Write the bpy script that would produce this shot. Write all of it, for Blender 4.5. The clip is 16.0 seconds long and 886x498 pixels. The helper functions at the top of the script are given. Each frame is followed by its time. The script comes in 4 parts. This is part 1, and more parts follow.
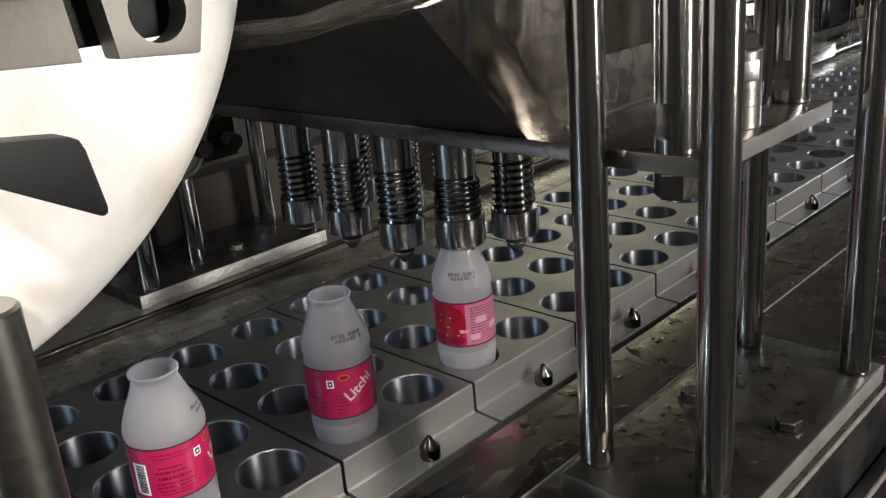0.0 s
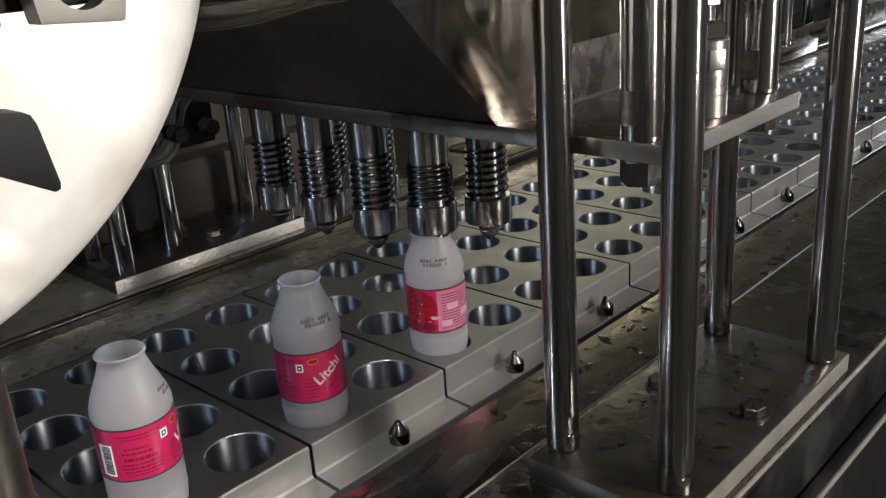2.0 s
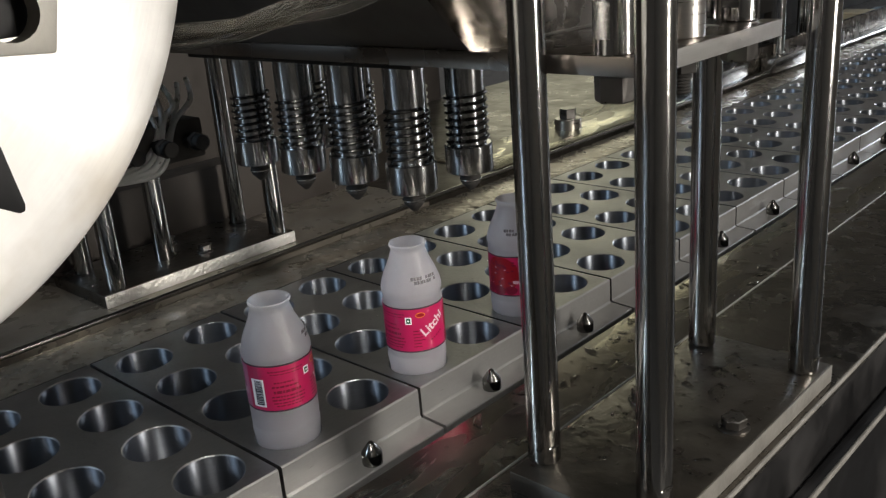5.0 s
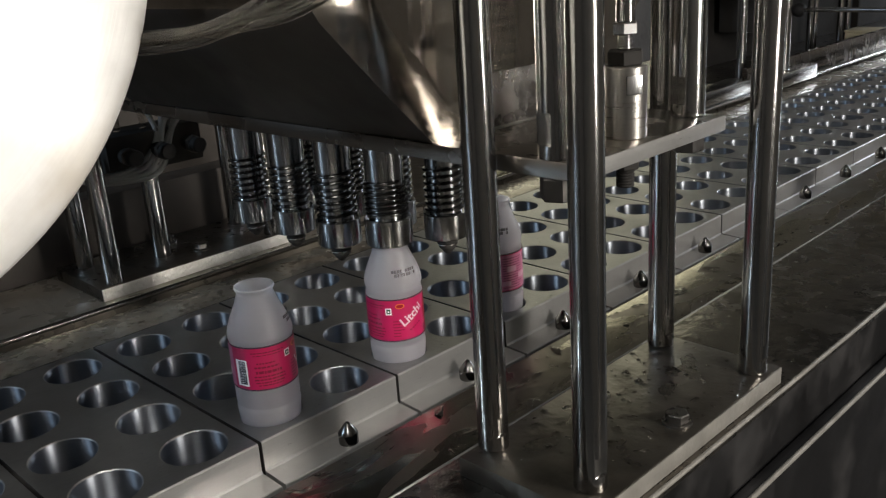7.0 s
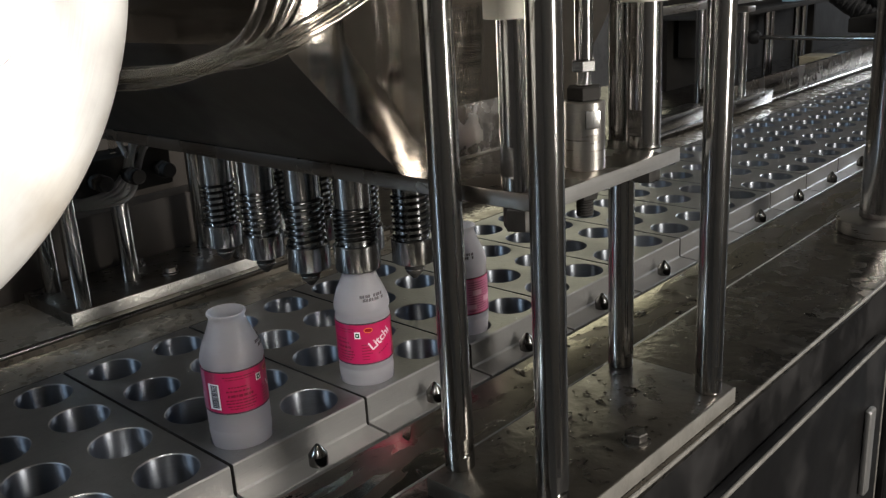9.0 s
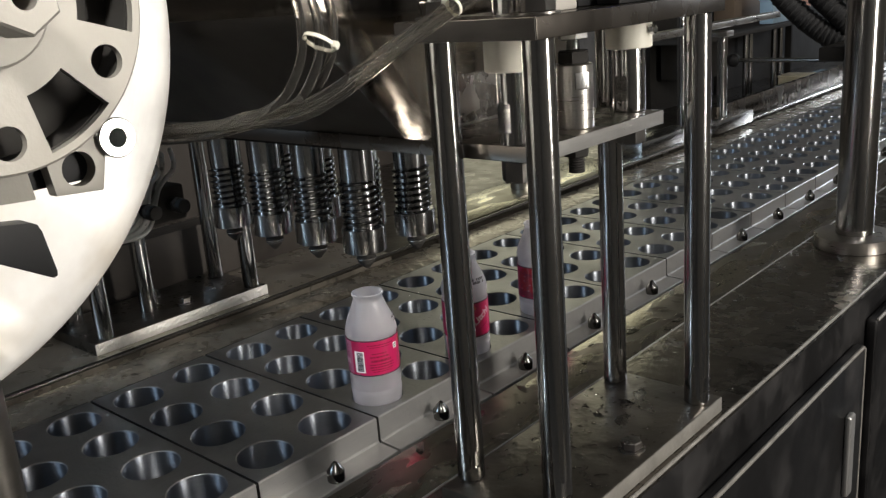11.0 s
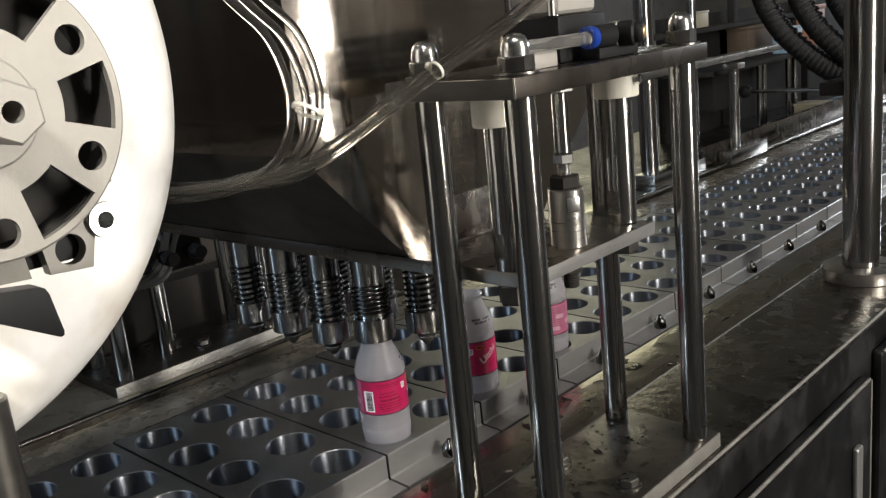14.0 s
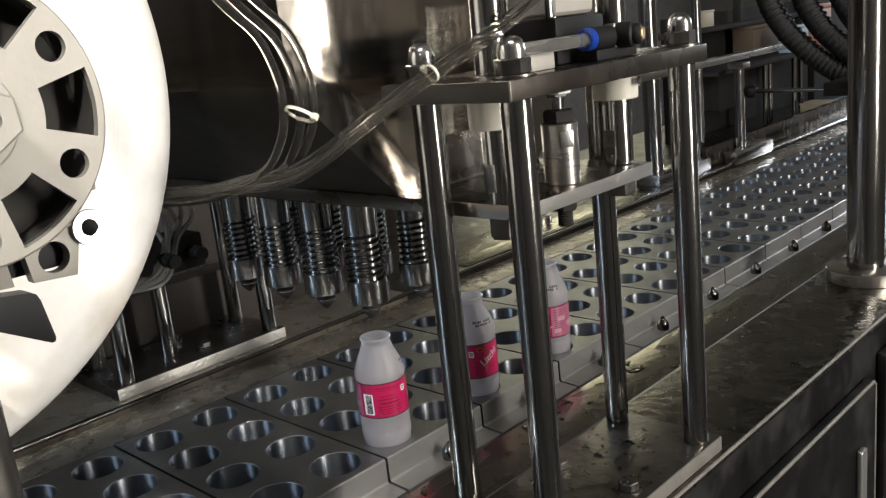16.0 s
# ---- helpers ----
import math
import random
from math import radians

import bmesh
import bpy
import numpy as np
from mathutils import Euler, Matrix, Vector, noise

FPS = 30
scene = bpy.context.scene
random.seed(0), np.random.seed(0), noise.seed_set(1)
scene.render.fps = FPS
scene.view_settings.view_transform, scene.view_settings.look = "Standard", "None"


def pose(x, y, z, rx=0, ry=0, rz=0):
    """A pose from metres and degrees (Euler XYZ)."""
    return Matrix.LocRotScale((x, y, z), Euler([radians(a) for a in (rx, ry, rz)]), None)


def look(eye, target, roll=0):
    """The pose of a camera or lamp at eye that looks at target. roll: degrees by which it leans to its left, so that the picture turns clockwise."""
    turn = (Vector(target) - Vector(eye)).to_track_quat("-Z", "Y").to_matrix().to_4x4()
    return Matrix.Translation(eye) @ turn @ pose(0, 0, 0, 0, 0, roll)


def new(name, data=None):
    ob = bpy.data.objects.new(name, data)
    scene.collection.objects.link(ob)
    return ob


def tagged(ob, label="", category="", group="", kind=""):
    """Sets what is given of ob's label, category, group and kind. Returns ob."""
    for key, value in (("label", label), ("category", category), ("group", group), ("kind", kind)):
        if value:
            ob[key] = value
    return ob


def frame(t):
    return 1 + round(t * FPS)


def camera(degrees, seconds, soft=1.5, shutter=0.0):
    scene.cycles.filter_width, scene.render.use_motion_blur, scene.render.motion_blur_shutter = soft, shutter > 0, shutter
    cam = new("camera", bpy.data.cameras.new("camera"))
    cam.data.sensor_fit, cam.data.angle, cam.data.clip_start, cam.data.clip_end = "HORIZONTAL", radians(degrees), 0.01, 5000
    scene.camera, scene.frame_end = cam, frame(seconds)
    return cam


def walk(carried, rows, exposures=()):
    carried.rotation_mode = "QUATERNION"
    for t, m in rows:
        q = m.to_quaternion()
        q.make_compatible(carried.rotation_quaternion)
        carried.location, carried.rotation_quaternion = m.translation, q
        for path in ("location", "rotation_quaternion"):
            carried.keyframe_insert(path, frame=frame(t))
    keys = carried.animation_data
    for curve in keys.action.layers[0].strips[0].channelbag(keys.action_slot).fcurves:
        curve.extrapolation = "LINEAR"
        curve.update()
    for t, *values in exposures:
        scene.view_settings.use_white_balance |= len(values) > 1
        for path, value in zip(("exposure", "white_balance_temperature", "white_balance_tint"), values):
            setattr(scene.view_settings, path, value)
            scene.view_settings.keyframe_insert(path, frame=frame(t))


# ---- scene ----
cam = camera(52.4, 16.0, soft=1.3)
PATH = [
    (0, (0.446, -0.469, 0.345), (-0.885, 0.867, -0.321), -5.0),
    (0.5, (0.446, -0.467, 0.345), (-0.885, 0.867, -0.323), -5.3),
    (1, (0.447, -0.463, 0.342), (-0.88, 0.873, -0.333), -5.3),
    (1.5, (0.45, -0.464, 0.341), (-0.87, 0.877, -0.337), -4.8),
    (2, (0.458, -0.464, 0.341), (-0.85, 0.886, -0.344), -4.2),
    (2.5, (0.463, -0.463, 0.341), (-0.836, 0.884, -0.363), -3.8),
    (3, (0.465, -0.462, 0.343), (-0.853, 0.873, -0.351), -4.6),
    (3.5, (0.466, -0.459, 0.343), (-0.849, 0.888, -0.333), -4.7),
    (6, (0.472, -0.45, 0.344), (-0.844, 0.904, -0.318), -4.6),
    (6.5, (0.471, -0.445, 0.342), (-0.848, 0.905, -0.319), -4.6),
    (7, (0.53, -0.451, 0.343), (-0.829, 0.872, -0.292), -3.9),
    (7.5, (0.548, -0.47, 0.359), (-0.774, 0.899, -0.259), -3.7),
    (8, (0.544, -0.485, 0.36), (-0.777, 0.886, -0.252), -4.2),
    (8.5, (0.552, -0.478, 0.363), (-0.747, 0.919, -0.235), -4.2),
    (9, (0.544, -0.466, 0.356), (-0.767, 0.92, -0.244), -3.3),
    (9.2, (0.529, -0.454, 0.347), (-0.792, 0.92, -0.257), -2.9),
    (11.3, (0.583, -0.531, 0.389), (-0.716, 0.888, -0.156), -5.0),
    (11.5, (0.588, -0.536, 0.392), (-0.716, 0.885, -0.14), -5.3),
    (12, (0.599, -0.52, 0.397), (-0.744, 0.873, -0.107), -5.3),
    (12.5, (0.604, -0.517, 0.398), (-0.74, 0.877, -0.101), -5.6),
    (13, (0.611, -0.519, 0.4), (-0.736, 0.873, -0.097), -5.9),
    (13.5, (0.612, -0.519, 0.401), (-0.741, 0.868, -0.094), -6.0),
    (14, (0.611, -0.518, 0.401), (-0.744, 0.869, -0.09), -6.0),
    (14.5, (0.611, -0.516, 0.401), (-0.747, 0.87, -0.084), -6.0),
    (15, (0.612, -0.514, 0.402), (-0.75, 0.868, -0.085), -6.0),
    (15.5, (0.612, -0.513, 0.401), (-0.755, 0.863, -0.087), -6.1),
    (16, (0.614, -0.51, 0.402), (-0.753, 0.866, -0.088), -6.2),
]
EXPOSURE = 0.0
walk(cam, [(t, look(eye, target, roll)) for t, eye, target, roll in PATH], exposures=[(0, EXPOSURE), (16, EXPOSURE)])

# ---- world and lights ----
world = bpy.data.worlds.new("factory_air")
world.use_nodes = True
scene.world = world
world.node_tree.nodes["Background"].inputs[0].default_value = (0.5, 0.55, 0.62, 1)
world.node_tree.nodes["Background"].inputs[1].default_value = 0.06


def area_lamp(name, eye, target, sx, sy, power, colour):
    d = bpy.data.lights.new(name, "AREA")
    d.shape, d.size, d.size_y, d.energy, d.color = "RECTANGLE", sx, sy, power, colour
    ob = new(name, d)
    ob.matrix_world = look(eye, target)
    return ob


# Key light placed from the post highlights; its doorway is unseen, added.
area_lamp("east_key_light", (1.84, 0.34, 0.62), (0.2, 0.0, 0.15), 0.20, 1.3, 43, (1.0, 0.945, 0.865))
area_lamp("north_window_daylight", (0.5, 7.42, 1.25), (0, 0.3, 0), 1.6, 0.9, 95, (0.86, 0.92, 1.0))
# Bluish light placed from the bore streaks; its window slot is added.
area_lamp("south_blue_light", (-1.53, -3.42, 1.36), (-0.1, 0.1, 0), 0.22, 0.7, 40, (0.60, 0.79, 1.0))
# Overhead light added to lift the bottles; no such source is seen.
area_lamp("added_overhead_light", (1.12, -0.95, 2.48), (0.3, -0.1, 0), 1.2, 0.10, 18, (1.0, 0.98, 0.96))


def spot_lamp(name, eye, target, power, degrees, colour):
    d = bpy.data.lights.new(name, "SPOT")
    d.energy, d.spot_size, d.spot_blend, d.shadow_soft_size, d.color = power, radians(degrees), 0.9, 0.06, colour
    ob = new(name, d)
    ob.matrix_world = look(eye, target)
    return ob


# Spot added to overexpose the disc; no lamp is known there.
spot_lamp("added_disc_spot", (0.80, -0.86, 0.93), (0.05, -0.435, 0.36), 122, 41, (1.0, 0.96, 0.89))


# ---- materials ----
def material(name, colour, metal=0.0, rough=0.5, grain=(40, 40, 40), var=0.12, rvar=0.1, bump=0.0, bscale=60, stain=0.0,
             stain_colour=(0.05, 0.04, 0.03), trans=0.0, coat=0.0, sss=0.0, ior=1.45, space="Object", stretch=None):
    m = bpy.data.materials.new(name)
    m.use_nodes = True
    nt = m.node_tree
    b = nt.nodes["Principled BSDF"]
    tc = nt.nodes.new("ShaderNodeTexCoord")
    mp = nt.nodes.new("ShaderNodeMapping")
    mp.inputs["Scale"].default_value = grain
    nt.links.new(tc.outputs[space], mp.inputs[0])
    n1 = nt.nodes.new("ShaderNodeTexNoise")
    n1.inputs["Scale"].default_value, n1.inputs["Detail"].default_value = 1.0, 4
    nt.links.new(mp.outputs[0], n1.inputs[0])
    n2 = nt.nodes.new("ShaderNodeTexNoise")
    n2.inputs["Scale"].default_value, n2.inputs["Detail"].default_value = 14.0, 5
    nt.links.new(tc.outputs[space], n2.inputs[0])
    ramp = nt.nodes.new("ShaderNodeMix")
    ramp.data_type = "RGBA"
    lo = [max(0, c * (1 - var)) for c in colour] + [1]
    hi = [min(1, c * (1 + var)) for c in colour] + [1]
    ramp.inputs[6].default_value, ramp.inputs[7].default_value = lo, hi
    nt.links.new(n1.outputs[0], ramp.inputs[0])
    last = ramp.outputs[2]
    if stain:
        cr = nt.nodes.new("ShaderNodeValToRGB")
        cr.color_ramp.elements[0].position, cr.color_ramp.elements[1].position = 0.5, 0.72
        nt.links.new(n2.outputs[0], cr.inputs[0])
        ml = nt.nodes.new("ShaderNodeMath")
        ml.operation = "MULTIPLY"
        ml.inputs[1].default_value = stain
        nt.links.new(cr.outputs[0], ml.inputs[0])
        mx = nt.nodes.new("ShaderNodeMix")
        mx.data_type = "RGBA"
        mx.inputs[7].default_value = (*stain_colour, 1)
        nt.links.new(ml.outputs[0], mx.inputs[0])
        nt.links.new(last, mx.inputs[6])
        last = mx.outputs[2]
    nt.links.new(last, b.inputs["Base Color"])
    b.inputs["Metallic"].default_value, b.inputs["IOR"].default_value = metal, ior
    rr = nt.nodes.new("ShaderNodeMapRange")
    rr.inputs[3].default_value, rr.inputs[4].default_value = max(0.02, rough - rvar), min(1, rough + rvar)
    ad = nt.nodes.new("ShaderNodeMath")
    ad.operation = "ADD"
    hf = nt.nodes.new("ShaderNodeMath")
    hf.operation = "MULTIPLY"
    hf.inputs[1].default_value = 0.5
    nt.links.new(n1.outputs[0], ad.inputs[0])
    nt.links.new(n2.outputs[0], ad.inputs[1])
    nt.links.new(ad.outputs[0], hf.inputs[0])
    rr.inputs[1].default_value, rr.inputs[2].default_value = 0.3, 0.7
    nt.links.new(hf.outputs[0], rr.inputs[0])
    nt.links.new(rr.outputs[0], b.inputs["Roughness"])
    b.inputs["Transmission Weight"].default_value = trans
    b.inputs["Coat Weight"].default_value = coat
    if sss:
        b.inputs["Subsurface Weight"].default_value = sss
        b.inputs["Subsurface Radius"].default_value = (0.012, 0.011, 0.012)
        b.inputs["Subsurface Scale"].default_value = 1.0
    if bump:
        n3 = nt.nodes.new("ShaderNodeTexNoise")
        n3.inputs["Scale"].default_value, n3.inputs["Detail"].default_value = bscale, 3
        if stretch:
            ms = nt.nodes.new("ShaderNodeMapping")
            ms.inputs["Scale"].default_value = stretch
            nt.links.new(tc.outputs[space], ms.inputs[0])
            nt.links.new(ms.outputs[0], n3.inputs[0])
        else:
            nt.links.new(tc.outputs[space], n3.inputs[0])
        bp = nt.nodes.new("ShaderNodeBump")
        bp.inputs["Strength"].default_value, bp.inputs["Distance"].default_value = bump, 0.004
        nt.links.new(n3.outputs[0], bp.inputs["Height"])
        nt.links.new(bp.outputs[0], b.inputs["Normal"])
    return m


STEEL = material("brushed_steel", (0.40, 0.385, 0.36), 1, 0.30, (30, 30, 900), 0.10, 0.08, 0.08, 90)
ROD = material("ground_steel_rod", (0.37, 0.365, 0.355), 1, 0.15, (60, 60, 1600), 0.12, 0.05, 0.02, 150)
# Far paler than the other edges; the back edge's glare is in its colour.
LIT_WET_EDGE = material("lit_wet_milled_edge", (0.85, 0.83, 0.78), 0.6, 0.42, (60, 60, 60), 0.10, 0.15, 0.6, 220, 0.3, (0.45, 0.42, 0.36))
CHROME = material("machined_steel", (0.54, 0.54, 0.535), 1, 0.23, (60, 60, 900), 0.10, 0.04)
# Paler metal for worn edges and the lit side of the base plate.
LIT_WORN = material("lit_worn_edge_metal", (0.27, 0.258, 0.236), 0.45, 0.42, (40, 40, 40), 0.3, 0.12, 0.2, 120, 0.5, (0.17, 0.155, 0.13))
PLATE = material("milled_aluminium", (0.41, 0.41, 0.405), 1, 0.40, (500, 60, 60), 0.14, 0.08, 0.10, 240, 0.35, (0.16, 0.15, 0.14))
PIN = material("dark_turned_steel", (0.13, 0.127, 0.122), 1, 0.22, (60, 60, 60), 0.12, 0.08)
SPRING = material("spring_wire", (0.035, 0.034, 0.033), 1, 0.26, (60, 60, 60), 0.15, 0.08)
BRACKET = material("oiled_brown_steel", (0.21, 0.19, 0.17), 1, 0.27, (18, 30, 18), 0.16, 0.08, 0.06, 60, 0.4, (0.17, 0.15, 0.13))
BASE = material("stained_base_steel", (0.125, 0.113, 0.097), 0.9, 0.33, (45, 45, 45), 0.3, 0.12, 0.22, 70, 0.8, (0.065, 0.056, 0.045))
EDGE = material("milled_edge", (0.42, 0.415, 0.405), 0.75, 0.34, (60, 60, 1500), 0.12, 0.08, 0.08, 140, 0.25, (0.30, 0.29, 0.275))
TABLE = material("wet_stainless_table", (0.205, 0.189, 0.170), 1, 0.25, (60, 60, 60), 0.28, 0.15, 0.20, 75, 0.8, (0.085, 0.075, 0.062))
# Paler copy for the back table, with bounced light in its colour.
LIT_BACKSHEET = material("lit_damp_sheet", (0.24, 0.215, 0.18), 0.4, 0.32, (45, 45, 45), 0.25, 0.14, 0.2, 70, 0.7, (0.12, 0.105, 0.085))
WET = material("wet_trough_steel", (0.33, 0.292, 0.235), 0.5, 0.27, (40, 40, 40), 0.25, 0.12, 0.45, 55, 0.5, (0.14, 0.122, 0.095))
SHEET = material("polished_hopper_sheet", (0.48, 0.445, 0.40), 1, 0.15, (14, 14, 200), 0.10, 0.06, 0.85, 13, 0.2, (0.40, 0.36, 0.31), stretch=(1, 1, 0.22))
FILM = material("frosted_film_residue", (0.46, 0.44, 0.42), 1, 0.30, (60, 60, 60), 0.2, 0.12, 0.2, 60)
# Darker copy of the hopper sheet; the underside's shade is in its colour.
SHADED_SHEET = material("shaded_hopper_sheet", (0.11, 0.10, 0.09), 0.9, 0.45, (14, 14, 14), 0.2, 0.1, 0.1, 30, 0.4, (0.06, 0.052, 0.045))
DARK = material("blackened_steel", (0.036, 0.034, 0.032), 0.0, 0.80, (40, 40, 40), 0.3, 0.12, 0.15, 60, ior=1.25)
BOLTM = material("dull_bolt_steel", (0.20, 0.19, 0.18), 1, 0.30, (80, 80, 80), 0.2, 0.1, 0.1, 200)
BLACK = material("black_plastic", (0.011, 0.011, 0.012), 0, 0.55, (60, 60, 60), 0.2, 0.1, ior=1.3)
GRIME = material("grimy_brown_machine_paint", (0.060, 0.052, 0.046), 0.2, 0.5, (14, 14, 14), 0.4, 0.15, 0.15, 40, 0.4, (0.03, 0.026, 0.022))
RUBBER = material("black_rubber_hose", (0.016, 0.016, 0.017), 0, 0.7, (80, 80, 80), 0.25, 0.1, 0.2, 200)
PALE = material("pale_cast_aluminium", (0.43, 0.41, 0.38), 0.25, 0.48, (120, 120, 120), 0.06, 0.1, 0.03, 500, 0.15, (0.55, 0.48, 0.38))
NYLON = material("ivory_nylon", (0.72, 0.69, 0.60), 0, 0.45, (60, 60, 60), 0.06, 0.1)
BLUE = material("blue_fitting_plastic", (0.008, 0.04, 0.27), 0, 0.35, (60, 60, 60), 0.1, 0.05)
BRASS = material("brass_screw", (0.75, 0.52, 0.25), 1, 0.3, (80, 80, 80), 0.1, 0.05)
TUBE = material("clear_pvc_tube", (0.74, 0.72, 0.68), 0, 0.05, (60, 60, 60), 0.03, 0.03, trans=0.98, ior=1.09)
CAST = material("beige_cast_aluminium", (0.27, 0.255, 0.23), 0.2, 0.5, (120, 120, 120), 0.10, 0.1, 0.05, 500, 0.25, (0.22, 0.19, 0.15))
STIFFTUBE = material("clear_stiff_tube", (0.75, 0.74, 0.72), 0, 0.06, (60, 60, 60), 0.03, 0.03, trans=0.9, ior=1.4)
DULLTUBE = material("clouded_pvc_tube", (0.60, 0.60, 0.58), 0, 0.30, (60, 60, 60), 0.1, 0.08, trans=0.55, ior=1.3)
NEARROD = material("dull_turned_rod", (0.25, 0.235, 0.215), 1, 0.34, (60, 60, 900), 0.12, 0.08, 0.05, 120)
WATER = material("water", (0.95, 0.95, 0.95), 0, 0.03, (60, 60, 60), 0.0, 0.02, trans=1.0, ior=1.33)
MILKY = material("milky_polythene", (0.58, 0.57, 0.59), 0, 0.40, (30, 30, 30), 0.05, 0.05, 0.0, 60, coat=0.35, trans=0.72)
def add_translucent(m, share, colour):
    """Thin milky plastic: part of the light passes through the wall, scattered."""
    nt = m.node_tree
    t = nt.nodes.new("ShaderNodeBsdfTranslucent")
    t.inputs[0].default_value = (*colour, 1)
    mx = nt.nodes.new("ShaderNodeMixShader")
    mx.inputs[0].default_value = share
    nt.links.new(nt.nodes["Principled BSDF"].outputs[0], mx.inputs[1])
    nt.links.new(t.outputs[0], mx.inputs[2])
    nt.links.new(mx.outputs[0], nt.nodes["Material Output"].inputs[0])


add_translucent(MILKY, 0.54, (0.93, 0.915, 0.94))
PINK = material("glossy_pink_label", (0.37, 0.010, 0.07), 0, 0.32, (60, 60, 60), 0.06, 0.06, 0.05, 120)
ROSE = material("pale_pink_print", (0.37, 0.12, 0.20), 0, 0.34, (60, 60, 60), 0.06, 0.06)
RED = material("red_print", (0.23, 0.005, 0.012), 0, 0.32, (60, 60, 60), 0.1, 0.06)
PANELINK = material("plum_print", (0.10, 0.012, 0.035), 0, 0.36, (60, 60, 60), 0.2, 0.06)
MAROON = material("dark_pink_print", (0.15, 0.004, 0.022), 0, 0.34, (60, 60, 60), 0.1, 0.06)
WHITE = material("white_print", (0.82, 0.80, 0.80), 0, 0.34, (60, 60, 60), 0.03, 0.05)
INK = material("black_ink", (0.03, 0.028, 0.035), 0, 0.4, (60, 60, 60), 0.1, 0.05)
PALEROSE = material("pale_rose_print", (0.44, 0.24, 0.30), 0, 0.34, (60, 60, 60), 0.12, 0.06)
SOFTWHITE = material("faded_white_print", (0.60, 0.46, 0.50), 0, 0.34, (60, 60, 60), 0.12, 0.06)
GREYINK = material("grey_date_ink", (0.14, 0.13, 0.14), 0, 0.4, (60, 60, 60), 0.2, 0.05)
GREEN = material("green_print", (0.02, 0.09, 0.04), 0, 0.35, (60, 60, 60), 0.1, 0.05)
ORANGE = material("orange_print", (0.60, 0.17, 0.03), 0, 0.34, (60, 60, 60), 0.05, 0.05)
WALLM = material("grimy_wall_paint", (0.22, 0.205, 0.19), 0, 0.7, (3, 3, 3), 0.2, 0.1, 0.1, 20, 0.3, (0.10, 0.09, 0.08), space="Object")
DADO = material("brown_wall_paint", (0.31, 0.26, 0.21), 0, 0.7, (3, 3, 3), 0.25, 0.1, 0.1, 20, 0.4, (0.07, 0.06, 0.05))
DARK_END = material("dark_end_steel", (0.05, 0.045, 0.040), 0.3, 0.6, (80, 80, 300), 0.25, 0.1, 0.1, 120)
FLOORM = material("dark_concrete", (0.10, 0.095, 0.09), 0, 0.55, (5, 5, 5), 0.3, 0.15, 0.2, 30, 0.5, (0.04, 0.04, 0.04))
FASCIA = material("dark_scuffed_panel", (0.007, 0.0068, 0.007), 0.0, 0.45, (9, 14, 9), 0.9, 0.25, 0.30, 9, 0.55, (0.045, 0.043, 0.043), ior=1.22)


def turned(name, colour, rough, aniso):
    """Turned metal: fine grooves run round the bore, so highlights stretch along its axis."""
    m = material(name, colour, 1, rough, (60, 60, 900), 0.12, 0.05)
    nt = m.node_tree
    b = nt.nodes["Principled BSDF"]
    x = nt.nodes.new("ShaderNodeCombineXYZ")
    x.inputs[2].default_value = 1.0
    nt.links.new(x.outputs[0], b.inputs["Tangent"])
    b.inputs["Anisotropic"].default_value = aniso
    return m


BORE = turned("turned_bore", (0.37, 0.395, 0.44), 0.34, 0.88)


def wet_patches(name, wet, dry):
    """Wet steel: sharp-edged water patches over dull dry metal."""
    m = material(name, dry, 1, 0.36, (30, 30, 30), 0.18, 0.1, 0.12, 60, 0.4, (0.12, 0.105, 0.08))
    nt = m.node_tree
    b = nt.nodes["Principled BSDF"]
    tc = nt.nodes.new("ShaderNodeTexCoord")
    mp = nt.nodes.new("ShaderNodeMapping")
    mp.inputs["Scale"].default_value = (26, 8, 20)
    n = nt.nodes.new("ShaderNodeTexNoise")
    n.inputs["Scale"].default_value, n.inputs["Detail"].default_value = 1.0, 6
    n.inputs["Distortion"].default_value = 0.8
    cr = nt.nodes.new("ShaderNodeValToRGB")
    cr.color_ramp.elements[0].position, cr.color_ramp.elements[1].position = 0.49, 0.515
    nt.links.new(tc.outputs["Object"], mp.inputs[0])
    nt.links.new(mp.outputs[0], n.inputs[0])
    nt.links.new(n.outputs[0], cr.inputs[0])
    for sock, val in (("Base Color", (*wet, 1)), ("Roughness", (0.22, 0.22, 0.22, 1))):
        old = b.inputs[sock].links[0].from_socket
        mx = nt.nodes.new("ShaderNodeMix")
        mx.data_type = "RGBA"
        mx.inputs[7].default_value = val
        nt.links.new(cr.outputs[0], mx.inputs[0])
        nt.links.new(old, mx.inputs[6])
        nt.links.new(mx.outputs[2], b.inputs[sock])
    return m


STRIP = wet_patches("wet_steel_strip", (0.33, 0.305, 0.25), (0.21, 0.188, 0.16))


def glow(name, colour, strength):
    m = bpy.data.materials.new(name)
    m.use_nodes = True
    b = m.node_tree.nodes["Principled BSDF"]
    b.inputs["Base Color"].default_value = (0.8, 0.8, 0.8, 1)
    b.inputs["Emission Color"].default_value, b.inputs["Emission Strength"].default_value = (*colour, 1), strength
    return m


# Yellowish reflection put into the colour of the added back sheet.
GLARE_SHEET = wet_patches("window_glare_sheet", (0.55, 0.53, 0.42), (0.36, 0.34, 0.27))
NOZZLE = turned("polished_nozzle_steel", (0.37, 0.375, 0.38), 0.22, 0.8)


